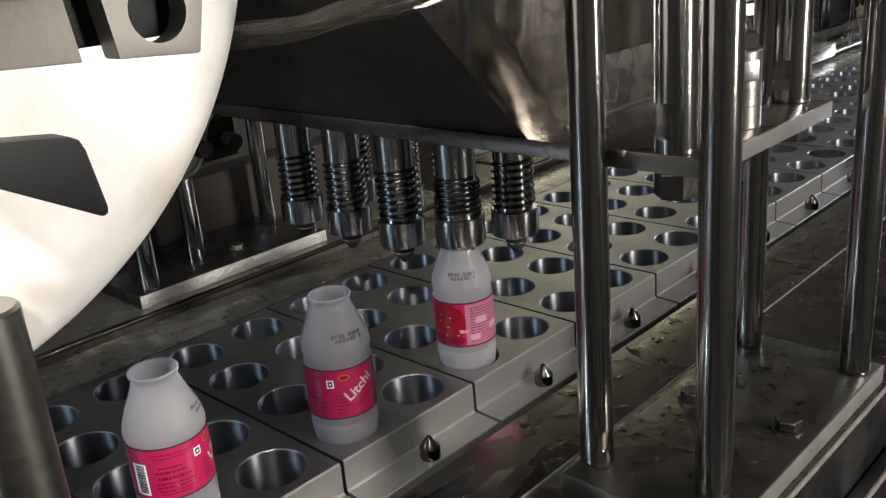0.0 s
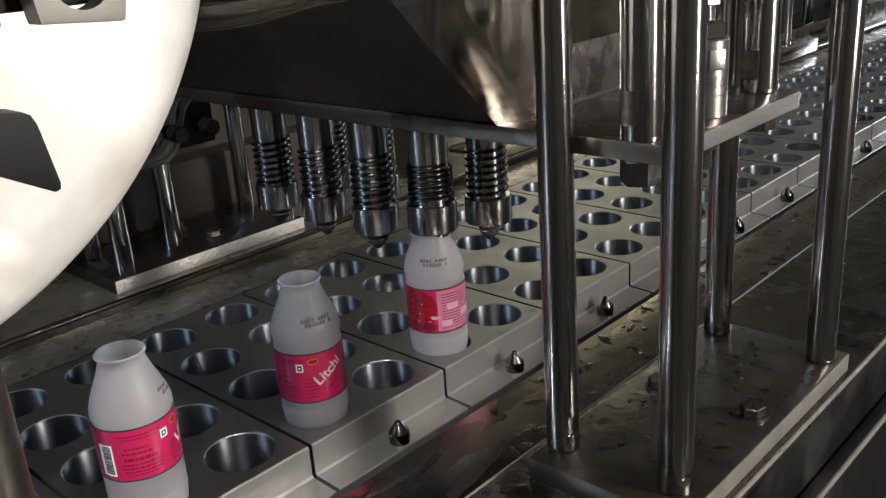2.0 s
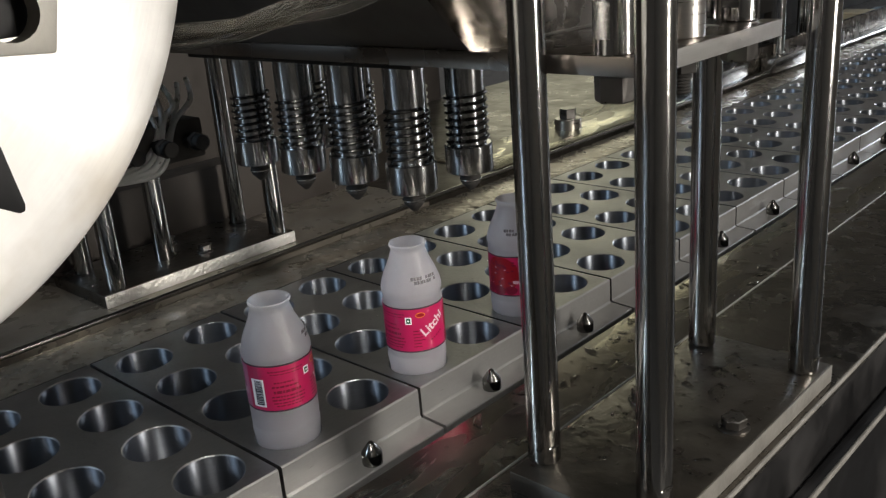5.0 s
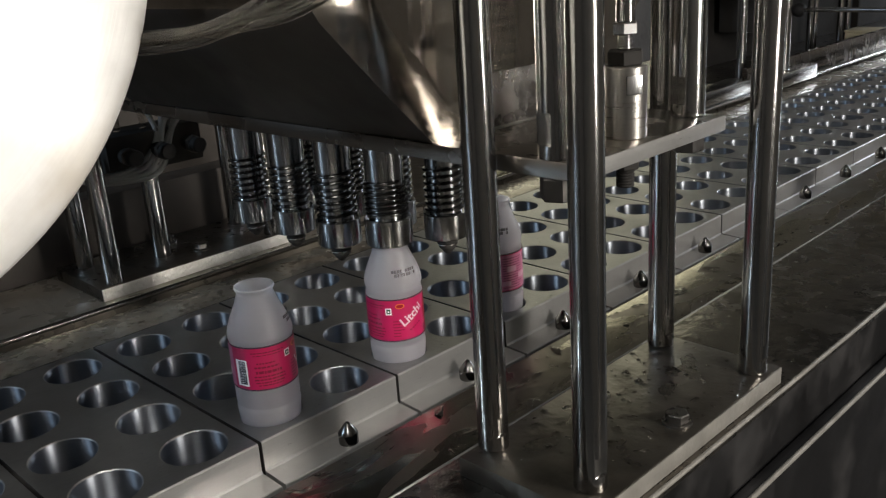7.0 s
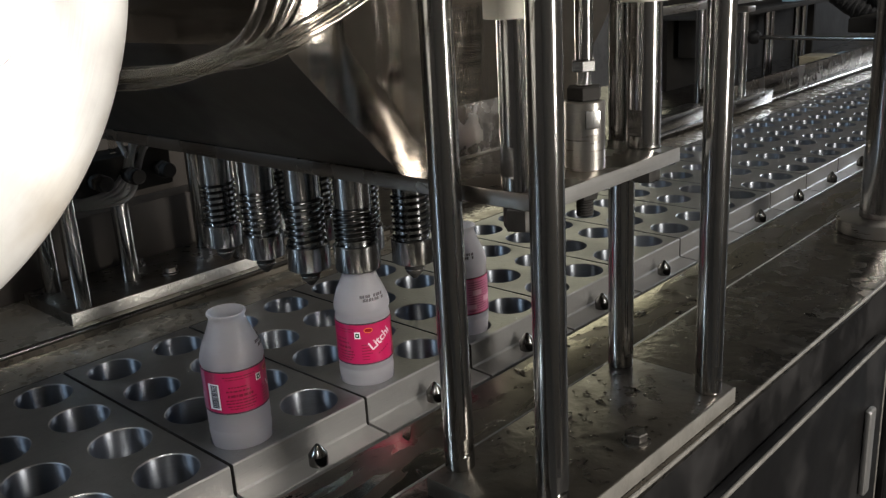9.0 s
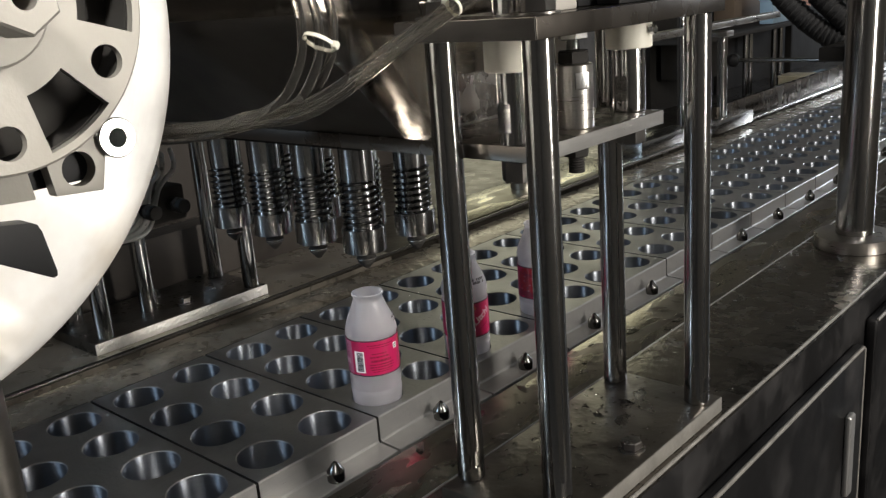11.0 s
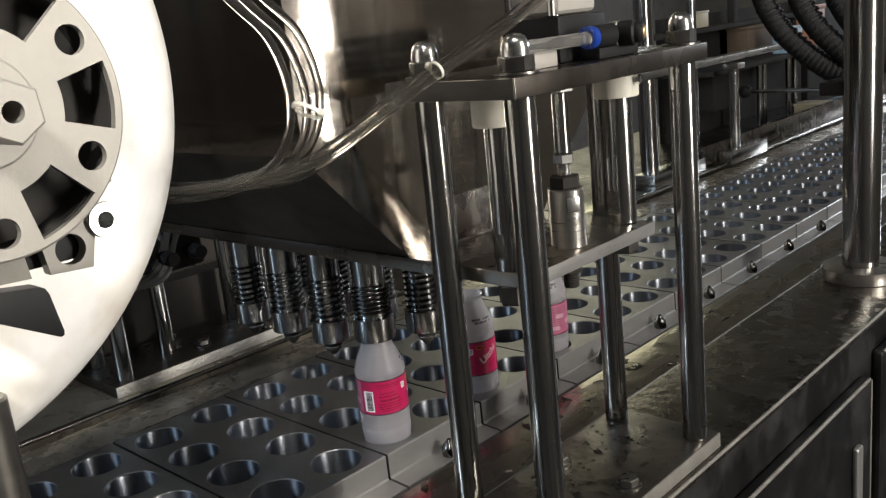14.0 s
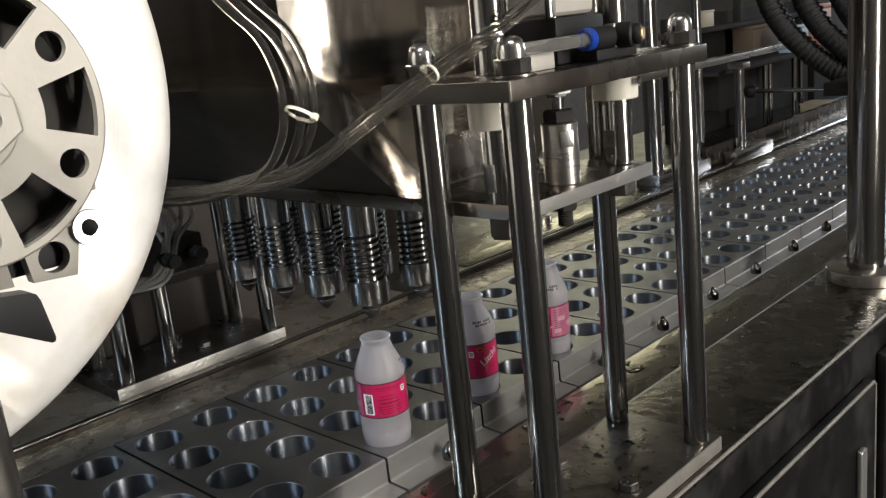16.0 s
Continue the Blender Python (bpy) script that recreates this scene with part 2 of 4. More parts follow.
def spun_disc():
    """Spun sheet: fine rings round the hub, with brownish handling stains."""
    m = material("spun_aluminium_disc", (0.86, 0.845, 0.82), 0.12, 0.40, (10, 60, 60), 0.10, 0.10, 0, 16, 0.5, (0.62, 0.53, 0.40))
    nt = m.node_tree
    b = nt.nodes["Principled BSDF"]
    tc = nt.nodes.new("ShaderNodeTexCoord")
    sub = nt.nodes.new("ShaderNodeVectorMath")
    sub.operation = "SUBTRACT"
    sub.inputs[1].default_value = (0, -0.4112, 0.3919)
    flat = nt.nodes.new("ShaderNodeVectorMath")
    flat.operation = "MULTIPLY"
    flat.inputs[1].default_value = (0, 1, 1)
    ln = nt.nodes.new("ShaderNodeVectorMath")
    ln.operation = "LENGTH"
    nt.links.new(tc.outputs["Object"], sub.inputs[0])
    nt.links.new(sub.outputs[0], flat.inputs[0])
    nt.links.new(flat.outputs[0], ln.inputs[0])
    cmb = nt.nodes.new("ShaderNodeCombineXYZ")
    nt.links.new(ln.outputs["Value"], cmb.inputs[0])
    rings = nt.nodes.new("ShaderNodeTexNoise")
    rings.inputs["Scale"].default_value, rings.inputs["Detail"].default_value = 260, 6
    nt.links.new(cmb.outputs[0], rings.inputs[0])
    dents = nt.nodes.new("ShaderNodeTexNoise")
    dents.inputs["Scale"].default_value, dents.inputs["Detail"].default_value = 22, 3
    nt.links.new(tc.outputs["Object"], dents.inputs[0])
    b1, b2 = nt.nodes.new("ShaderNodeBump"), nt.nodes.new("ShaderNodeBump")
    b1.inputs["Strength"].default_value, b1.inputs["Distance"].default_value = 0.35, 0.0006
    b2.inputs["Strength"].default_value, b2.inputs["Distance"].default_value = 0.30, 0.004
    nt.links.new(rings.outputs[0], b1.inputs["Height"])
    nt.links.new(dents.outputs[0], b2.inputs["Height"])
    nt.links.new(b2.outputs[0], b1.inputs["Normal"])
    nt.links.new(b1.outputs[0], b.inputs["Normal"])
    return m


DISC = spun_disc()

# ---- mesh helpers ----
def mesh_of(name, bm, mat, smooth=True, angle=35):
    bmesh.ops.recalc_face_normals(bm, faces=bm.faces)
    me = bpy.data.meshes.new(name)
    if smooth:
        lim = radians(angle)
        for f in bm.faces:
            f.smooth = True
        for e in bm.edges:
            if len(e.link_faces) == 2 and e.calc_face_angle(0) > lim:
                e.smooth = False
    bm.to_mesh(me)
    bm.free()
    me.materials.append(mat)
    return me


def part(name, bm, mat, parent=None, label="", at=None, smooth=True):
    ob = new(name, mesh_of(name, bm, mat, smooth))
    if parent is not None:
        ob.parent = parent
    if at is not None:
        ob.matrix_basis = at
    return tagged(ob, label)


def thing(name, label, category, group="", kind="", at=None):
    ob = new(name)
    if at is not None:
        ob.matrix_basis = at
    return tagged(ob, label, category, group, kind)


def box(lo, hi, bevel=0.0015, seg=2, bm=None):
    own = bmesh.new()
    bmesh.ops.create_cube(own, size=1)
    for v in own.verts:
        for i in range(3):
            v.co[i] = lo[i] if v.co[i] < 0 else hi[i]
    if bevel:
        bmesh.ops.bevel(own, geom=own.edges[:], offset=bevel, segments=seg, profile=0.6, affect="EDGES")
    return join(bm, own)


def join(bm, own):
    if bm is None:
        return own
    me = bpy.data.meshes.new("tmp")
    own.to_mesh(me)
    own.free()
    bm.from_mesh(me)
    bpy.data.meshes.remove(me)
    return bm


def lathe(profile, seg=32, bm=None, m=None, closed=False):
    """Turns (radius, height) pairs about z."""
    own = bmesh.new()
    rings = []
    for r, z in profile:
        if r < 1e-6:
            rings.append([own.verts.new((0, 0, z))])
        else:
            rings.append([own.verts.new((r * math.cos(2 * math.pi * k / seg), r * math.sin(2 * math.pi * k / seg), z)) for k in range(seg)])
    pairs = list(zip(rings, rings[1:])) + ([(rings[-1], rings[0])] if closed else [])
    for a, b in pairs:
        for k in range(seg):
            j = (k + 1) % seg
            if len(a) == 1 and len(b) == 1:
                continue
            if len(a) == 1:
                own.faces.new((a[0], b[k], b[j]))
            elif len(b) == 1:
                own.faces.new((a[k], b[0], a[j]))
            else:
                own.faces.new((a[k], b[k], b[j], a[j]))
    if m is not None:
        own.transform(m)
    return join(bm, own)


def rod(r, z0, z1, seg=32, bev=0.0008, bm=None, m=None):
    return lathe([(0, z0), (r - bev, z0), (r, z0 + bev), (r, z1 - bev), (r - bev, z1), (0, z1)], seg, bm, m)


def hexagon(r, z0, z1, bm=None, m=None):
    return rod(r, z0, z1, 6, 0.0008, bm, m)


def sweep(points, r, seg=10, bm=None, steps=8, closed=False):
    """A tube of radius r through points (smooth)."""
    pts = [Vector(p) for p in points]
    dense = []
    n = len(pts)
    for i in range(n - 1):
        p0, p1, p2, p3 = pts[max(i - 1, 0)], pts[i], pts[i + 1], pts[min(i + 2, n - 1)]
        for s in range(steps):
            u = s / steps
            dense.append(0.5 * (2 * p1 + (p2 - p0) * u + (2 * p0 - 5 * p1 + 4 * p2 - p3) * u * u + (3 * p1 - p0 - 3 * p2 + p3) * u ** 3))
    dense.append(pts[-1])
    own = bmesh.new()
    rings, up = [], Vector((0.31, 0.2, 0.93))
    for i, p in enumerate(dense):
        d = (dense[min(i + 1, len(dense) - 1)] - dense[max(i - 1, 0)]).normalized()
        a = d.cross(up).normalized()
        b = d.cross(a)
        up = -b if b.dot(up) < 0 else b
        b = up
        a = b.cross(d)
        rings.append([own.verts.new(p + r * (a * math.cos(2 * math.pi * k / seg) + b * math.sin(2 * math.pi * k / seg))) for k in range(seg)])
    for q, w in zip(rings, rings[1:]):
        for k in range(seg):
            own.faces.new((q[k], q[(k + 1) % seg], w[(k + 1) % seg], w[k]))
    own.faces.new(rings[0])
    own.faces.new(rings[-1])
    return join(bm, own)


def prism(outline, axis, lo, hi, bevel=0.0, bm=None):
    """A flat outline of (u, v) pairs, pushed along an axis: 'x' takes (y, z), 'y' takes (x, z), 'z' takes (x, y)."""
    own = bmesh.new()
    def place(u, v, w):
        return {"x": (w, u, v), "y": (u, w, v), "z": (u, v, w)}[axis]
    a = [own.verts.new(place(u, v, lo)) for u, v in outline]
    b = [own.verts.new(place(u, v, hi)) for u, v in outline]
    own.faces.new(a)
    own.faces.new(b)
    for i in range(len(a)):
        j = (i + 1) % len(a)
        own.faces.new((a[i], a[j], b[j], b[i]))
    bmesh.ops.recalc_face_normals(own, faces=own.faces)
    if bevel:
        bmesh.ops.bevel(own, geom=own.edges[:], offset=bevel, segments=2, profile=0.6, affect="EDGES")
    return join(bm, own)


def carve(bm, cutters):
    """bm less all the cutters."""
    obs = []
    for b in (bm, cutters):
        bmesh.ops.recalc_face_normals(b, faces=b.faces)
        me = bpy.data.meshes.new("tmp")
        b.to_mesh(me)
        b.free()
        obs.append(new("tmp", me))
    mod = obs[0].modifiers.new("cut", "BOOLEAN")
    mod.object, mod.operation, mod.solver = obs[1], "DIFFERENCE", "EXACT"
    mod.use_self = True
    dg = bpy.context.evaluated_depsgraph_get()
    me = bpy.data.meshes.new_from_object(obs[0].evaluated_get(dg))
    out = bmesh.new()
    out.from_mesh(me)
    for o in obs:
        bpy.data.objects.remove(o)
    return out


ALONG_X = Matrix.Rotation(radians(90), 4, "Y")      # z of a lathe to world x
ALONG_Y = Matrix.Rotation(radians(-90), 4, "X")     # z of a lathe to world y

# ---- room ----
def wall(name, lo, hi, mat=WALLM, label="grimy painted factory wall in shadow"):
    return tagged(part(name, box(lo, hi, 0), mat, smooth=False), label, "wall", kind="structure")


tagged(part("floor", box((-3.6, -3.4, -1.0), (1.9, 7.4, -0.9), 0), FLOORM, smooth=False), "dark stained concrete factory floor", "floor", kind="structure")
tagged(part("ceiling", box((-3.6, -3.4, 2.6), (1.9, 7.4, 2.7), 0), WALLM, smooth=False), "dim grey factory ceiling", "ceiling", kind="structure")
def pierced_wall(name, lo, hi, hole_lo, hole_hi, mat, label):
    return tagged(part(name, carve(box(lo, hi, 0), box(hole_lo, hole_hi, 0)), mat, smooth=False), label, "wall", kind="structure")


# South slot and east doorway are unseen, cut to hold the lamps.
pierced_wall("wall_south", (-3.6, -3.5, -0.9), (1.9, -3.4, 2.6), (-1.66, -3.6, 0.98), (-1.40, -3.3, 1.74), WALLM, "grimy painted factory wall with a slot added for the bluish light")
pierced_wall("wall_north", (-3.6, 7.4, -0.9), (1.9, 7.5, 2.6), (-0.33, 7.3, 0.77), (1.33, 7.6, 1.73), WALLM, "grimy painted factory wall with a window opening")
pierced_wall("wall_east", (1.8, -3.4, -0.9), (1.9, 7.4, 2.6), (1.7, 0.21, -0.89), (2.0, 0.47, 1.32), DADO, "dull brown painted factory wall with a slot added for the key light")
tagged(part("wall_west", carve(box((-3.7, -3.4, -0.9), (-3.6, 7.4, 2.6), 0), box((-3.8, 3.9, 0.85), (-3.5, 6.7, 2.45), 0)), WALLM, smooth=False), "grimy painted factory wall with a wide window", "wall", kind="structure")


def west_window():
    w = thing("window_1", "wide window of sunlit yellowish frosted panes", "window", kind="structure")
    for lo, hi in (((-3.69, 3.9, 0.85), (-3.62, 6.7, 0.90)), ((-3.69, 3.9, 2.40), (-3.62, 6.7, 2.45)), ((-3.69, 3.9, 0.901), (-3.62, 3.95, 2.399)), ((-3.69, 6.65, 0.901), (-3.62, 6.7, 2.399)),
                   ((-3.69, 4.83, 0.901), (-3.62, 4.87, 2.399)), ((-3.69, 5.75, 0.901), (-3.62, 5.79, 2.399))):
        part("window_frame", box(lo, hi, 0.004), DARK, w)
    lit = glow("sunlit_frosted_pane", (1.0, 0.95, 0.66), 1.5)
    for y0, y1 in ((3.951, 4.829), (4.871, 5.749), (5.791, 6.649)):
        part("pane", box((-3.665, y0, 0.901), (-3.660, y1, 2.399), 0), lit, w, smooth=False)
    return w


west_window()


# Unseen ceiling fixture, added around the overhead light.
def added_tube_fixture(at):
    t = thing("added_tube_fixture", "white fluorescent tube light, unseen, added to brighten the bottles", "lamp", "tube lights", at=at)
    part("housing", box((-0.62, -0.04, 0.03), (0.62, 0.04, 0.08), 0.005), PALE, t)
    part("tube", rod(0.014, -0.6, 0.6, 16, 0.002, m=ALONG_X), glow("added_tube_glow", (1, 0.97, 0.9), 6), t)
    return t


added_tube_fixture(pose(1.12, -0.95, 2.52))

# ---- table and machine bed ----
bed = thing("machine_bed", "wet stainless steel machine bed with splashed water", "machine bed", kind="structure")
part("front_table", box((0.050, -1.3, -0.020), (0.1175, 3.6, -0.0112), 0.0012), STRIP, bed, "wet glossy steel strip beside the conveyor")
part("front_table", box((0.118, -1.3, -0.020), (0.2525, 3.6, -0.010), 0.003, 3), TABLE, bed, "stained steel table sheet")
part("table_edge", rod(0.0019, -1.3, 3.6, 12, 0.0004, m=Matrix.Translation((0.2523, 0, -0.0122)) @ ALONG_Y), LIT_WORN, bed, "worn bright rounded table edge")
part("seam_bead", rod(0.0009, -1.3, 3.6, 8, 0.0002, m=Matrix.Translation((0.1178, 0, -0.0104)) @ ALONG_Y), EDGE, bed, "thin bright seam between the table sheets")
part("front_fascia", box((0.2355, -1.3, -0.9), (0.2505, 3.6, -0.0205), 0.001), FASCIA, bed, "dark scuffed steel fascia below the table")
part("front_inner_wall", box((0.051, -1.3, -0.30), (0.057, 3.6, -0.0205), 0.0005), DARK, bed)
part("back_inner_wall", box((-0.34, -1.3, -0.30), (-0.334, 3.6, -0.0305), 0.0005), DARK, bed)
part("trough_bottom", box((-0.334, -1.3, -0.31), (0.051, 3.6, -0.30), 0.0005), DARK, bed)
part("back_gutter", box((-0.3915, -1.3, -0.030), (-0.302, 3.6, -0.0185), 0.0015), WET, bed, "wet rippled brownish steel gutter")
# One sheet in two tones: the near part painted paler as if lit.
part("back_table", box((-0.93, -1.3, -0.036), (-0.399, 0.42, -0.010), 0.003, 3), LIT_BACKSHEET, bed, "dull stained steel table sheet, lit and dark parts in two tones")
part("back_table", box((-0.93, 0.4205, -0.036), (-0.399, 3.6, -0.010), 0.003, 3), BASE, bed, "dull stained steel table sheet, lit and dark parts in two tones")
# Added bright sheet; its tint and outline hold the yellow window reflection.
part("glare_sheet", box((-0.530, 0.575, -0.0098), (-0.404, 1.17, -0.0065), 0.0012), GLARE_SHEET, bed, "added bright steel sheet holding the yellow reflection")
part("edge_rod", rod(0.0035, -1.3, 3.6, 12, m=Matrix.Translation((-0.3963, 0, -0.0105)) @ ALONG_Y), ROD, bed, "thin bright round edging rod")
part("back_fascia", box((-0.92, -1.3, -0.9), (-0.90, 3.6, -0.0365), 0.001), FASCIA, bed)


def access_door(y0, y1, top=-0.070):
    d = thing("access_door", "dark scuffed steel cabinet door below the table", "door", "cabinet doors")
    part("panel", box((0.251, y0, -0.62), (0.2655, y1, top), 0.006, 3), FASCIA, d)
    part("door_edge", rod(0.0022, y0 + 0.006, y1 - 0.006, 10, 0.0004, m=Matrix.Translation((0.2640, 0, top - 0.0016)) @ ALONG_Y), LIT_WORN, d, "worn bright top edge")
    part("door_edge", rod(0.0018, -0.60, top - 0.004, 10, 0.0004, m=Matrix.Translation((0.2645, y1 - 0.002, 0))), LIT_WORN, d, "worn bright side edge")
    y = y1 - 0.060
    part("handle", box((0.2657, y - 0.009, -0.243), (0.2735, y + 0.009, -0.136), 0.0038, 3), EDGE, d, "worn steel pull handle")
    return d


access_door(-0.30, 0.556)
access_door(0.594, 1.45, -0.052)
access_door(-1.2, -0.34)

# ---- conveyor of pocket plates ----
P, CELL, HOLE = 0.14, 0.07, 0.0248


def pocket_plate_mesh():
    bm = bmesh.new()
    gap, seg, depth = 0.0016, 32, 0.034
    def perim(cx, cy, x0, x1, y0, y1):
        out = []
        for k in range(seg):
            a = 2 * math.pi * (k + 0.5) / seg
            c, s = math.cos(a), math.sin(a)
            f = 1 / max(abs(c), abs(s))
            u, v = c * f, s * f
            out.append((cx + u * ((x1 - cx) if u > 0 else (cx - x0)), cy + v * ((y1 - cy) if v > 0 else (cy - y0))))
        return out
    for i in range(4):
        for j in range(2):
            cx, cy = -0.035 - CELL * i, 0.035 + CELL * j
            x0, x1 = cx - 0.035, cx + 0.035 - (0.0012 if i == 0 else 0)
            y0, y1 = cy - 0.035 + (gap if j == 0 else 0), cy + 0.035 - (gap if j == 1 else 0)
            corners = [(x1, y1), (x0, y1), (x0, y0), (x1, y0)]
            outer = [bm.verts.new((x, y, 0)) for x, y in perim(cx, cy, x0, x1, y0, y1)]
            rings = []
            for r, z in ((HOLE + 0.0008, 0), (HOLE, -0.0008), (HOLE, -depth)):
                rings.append([bm.verts.new((cx + r * math.cos(2 * math.pi * (k + 0.5) / seg), cy + r * math.sin(2 * math.pi * (k + 0.5) / seg), z)) for k in range(seg)])
            cv = [bm.verts.new((x, y, 0)) for x, y in corners]
            for k in range(seg):
                n = (k + 1) % seg
                if k in (3, 11, 19, 27):
                    bm.faces.new((rings[0][k], outer[k], cv[(k - 3) // 8], outer[n], rings[0][n]))
                else:
                    bm.faces.new((rings[0][k], outer[k], outer[n], rings[0][n]))
                bm.faces.new((rings[1][k], rings[0][k], rings[0][n], rings[1][n]))
                bm.faces.new((rings[2][k], rings[1][k], rings[1][n], rings[2][n])).material_index = 1
    bmesh.ops.remove_doubles(bm, verts=bm.verts, dist=0.0003)
    return bm


def front_strip_mesh():
    """The upright face, its chamfer and the ledge of a plate: a bent profile pushed along y."""
    g = 0.0016
    prof = [(-0.0012, 0.0), (0.0, -0.0012), (0.0, -0.0235), (0.0015, -0.0252), (0.0248, -0.0262), (0.0256, -0.0270), (0.0256, -0.038), (-0.0012, -0.038)]
    return prism(prof, "y", g, P - g)


def end_faces_mesh():
    bm = bmesh.new()
    box((-0.28, 0.0014, -0.036), (-0.0005, 0.0019, -0.0006), 0, bm=bm)
    box((-0.28, P - 0.0019, -0.036), (-0.0005, P - 0.0014, -0.0006), 0, bm=bm)
    box((-0.283, 0.0016, -0.036), (-0.2795, P - 0.0016, -0.0004), 0, bm=bm)
    return bm


conveyor = thing("bottle_conveyor", "grey aluminium plate conveyor with rows of round bottle pockets", "conveyor")
pin_me = mesh_of("locating_pin", lathe([(0, 0.0182), (0.0014, 0.0178), (0.0028, 0.0164), (0.0079, 0.0092), (0.0081, 0.0086), (0.0080, 0.0), (0, 0.0)], 18), PIN, True, 30)
plate_me = mesh_of("pocket_plate", pocket_plate_mesh(), PLATE, True, 30)
plate_me.materials.append(BORE)
strip_me = mesh_of("front_ledge", front_strip_mesh(), EDGE, True, 30)
end_me = mesh_of("plate_side", end_faces_mesh(), DARK, False)
for k in range(-8, 18):
    pl = new("pocket_plate", plate_me)
    pl.parent, pl.location = conveyor, (0, k * P, 0)
    for nm, me in (("front_ledge", strip_me), ("plate_side", end_me)):
        o = new(nm, me)
        o.parent = pl
    pin = new("locating_pin", pin_me)
    pin.parent, pin.location, pin.rotation_euler = pl, (0.0158, 0.0705, -0.0260), (0, 0, 0.3 + 0.9 * (k % 5))

def speck_stuff():
    """Small water drops scattered over the plates."""
    rng = random.Random(3)
    bm = bmesh.new()
    n = 0
    while n < 260:
        x, y = rng.uniform(-0.277, -0.004), rng.uniform(-0.55, 0.60)
        u, v = (x + 0.035) % CELL, (y - 0.035) % CELL
        du, dv = min(u, CELL - u), min(v, CELL - v)
        if math.hypot(du, dv) < HOLE + 0.0025 or min(y % P, P - y % P) < 0.004:
            continue
        n += 1
        r = rng.choice((0.0005, 0.0007, 0.0009, 0.0013))
        lathe([(r, 0), (r * 0.85, r * 0.3), (r * 0.45, r * 0.48), (0, r * 0.52)], 8, bm, Matrix.Translation((x, y, 0.0001)))
    return bm


specks = part("water_specks", speck_stuff(), WATER, conveyor, "fine water drops on the plates")
tagged(specks, kind="stuff")

# ---- bottles ----
BR = 0.0250


def shell(bm, a0, a1, z0, z1, r, steps=None, slant=0.0):
    """A patch bent round the bottle; angles in degrees."""
    steps = steps or max(2, int(abs(a1 - a0) / 5))
    cols = []
    for k in range(steps + 1):
        a = radians(a0 + (a1 - a0) * k / steps)
        s = slant * (k / steps - 0.5)
        cols.append([bm.verts.new((r * math.cos(a), r * math.sin(a), z0 + s)), bm.verts.new((r * math.cos(a), r * math.sin(a), z1 + s))])
    for p, q in zip(cols, cols[1:]):
        bm.faces.new((p[0], q[0], q[1], p[1]))
    return bm


def blob(bm, ac, zc, wa, hz, r, seg=24, wob=0.0):
    """A round or oval patch bent round the bottle."""
    mid = bm.verts.new((r * math.cos(radians(ac)), r * math.sin(radians(ac)), zc))
    rings, n = [], max(1, int(wa / 4))
    for q in range(1, n + 1):
        ring = []
        for k in range(seg):
            t = 2 * math.pi * k / seg
            f = (1 + wob * math.sin(3 * t + 1)) * q / n
            a = radians(ac + wa * f * math.cos(t))
            ring.append(bm.verts.new((r * math.cos(a), r * math.sin(a), zc + hz * f * math.sin(t))))
        rings.append(ring)
    for k in range(seg):
        bm.faces.new((mid, rings[0][k], rings[0][(k + 1) % seg]))
        for a, b in zip(rings, rings[1:]):
            bm.faces.new((a[k], b[k], b[(k + 1) % seg], a[(k + 1) % seg]))
    return bm


def lettering(word, size, a0, z0, tilt, r):
    """A word bent round the bottle, rising to the right by tilt degrees."""
    cu = bpy.data.curves.new("tmp", "FONT")
    cu.body, cu.size, cu.offset = word, size, size * 0.022
    ob = new("tmp", cu)
    me = bpy.data.meshes.new_from_object(ob.evaluated_get(bpy.context.evaluated_depsgraph_get()))
    bpy.data.objects.remove(ob)
    bm = bmesh.new()
    bm.from_mesh(me)
    bmesh.ops.triangulate(bm, faces=bm.faces[:])
    bmesh.ops.subdivide_edges(bm, edges=[e for e in bm.edges if e.calc_length() > 0.0015], cuts=2)
    c, s = math.cos(radians(tilt)), math.sin(radians(tilt))
    for v in bm.verts:
        u, w = v.co.x * c - v.co.y * s, v.co.x * s + v.co.y * c
        a = radians(a0) + u / r
        v.co = (r * math.cos(a), r * math.sin(a), z0 + w)
    return bm


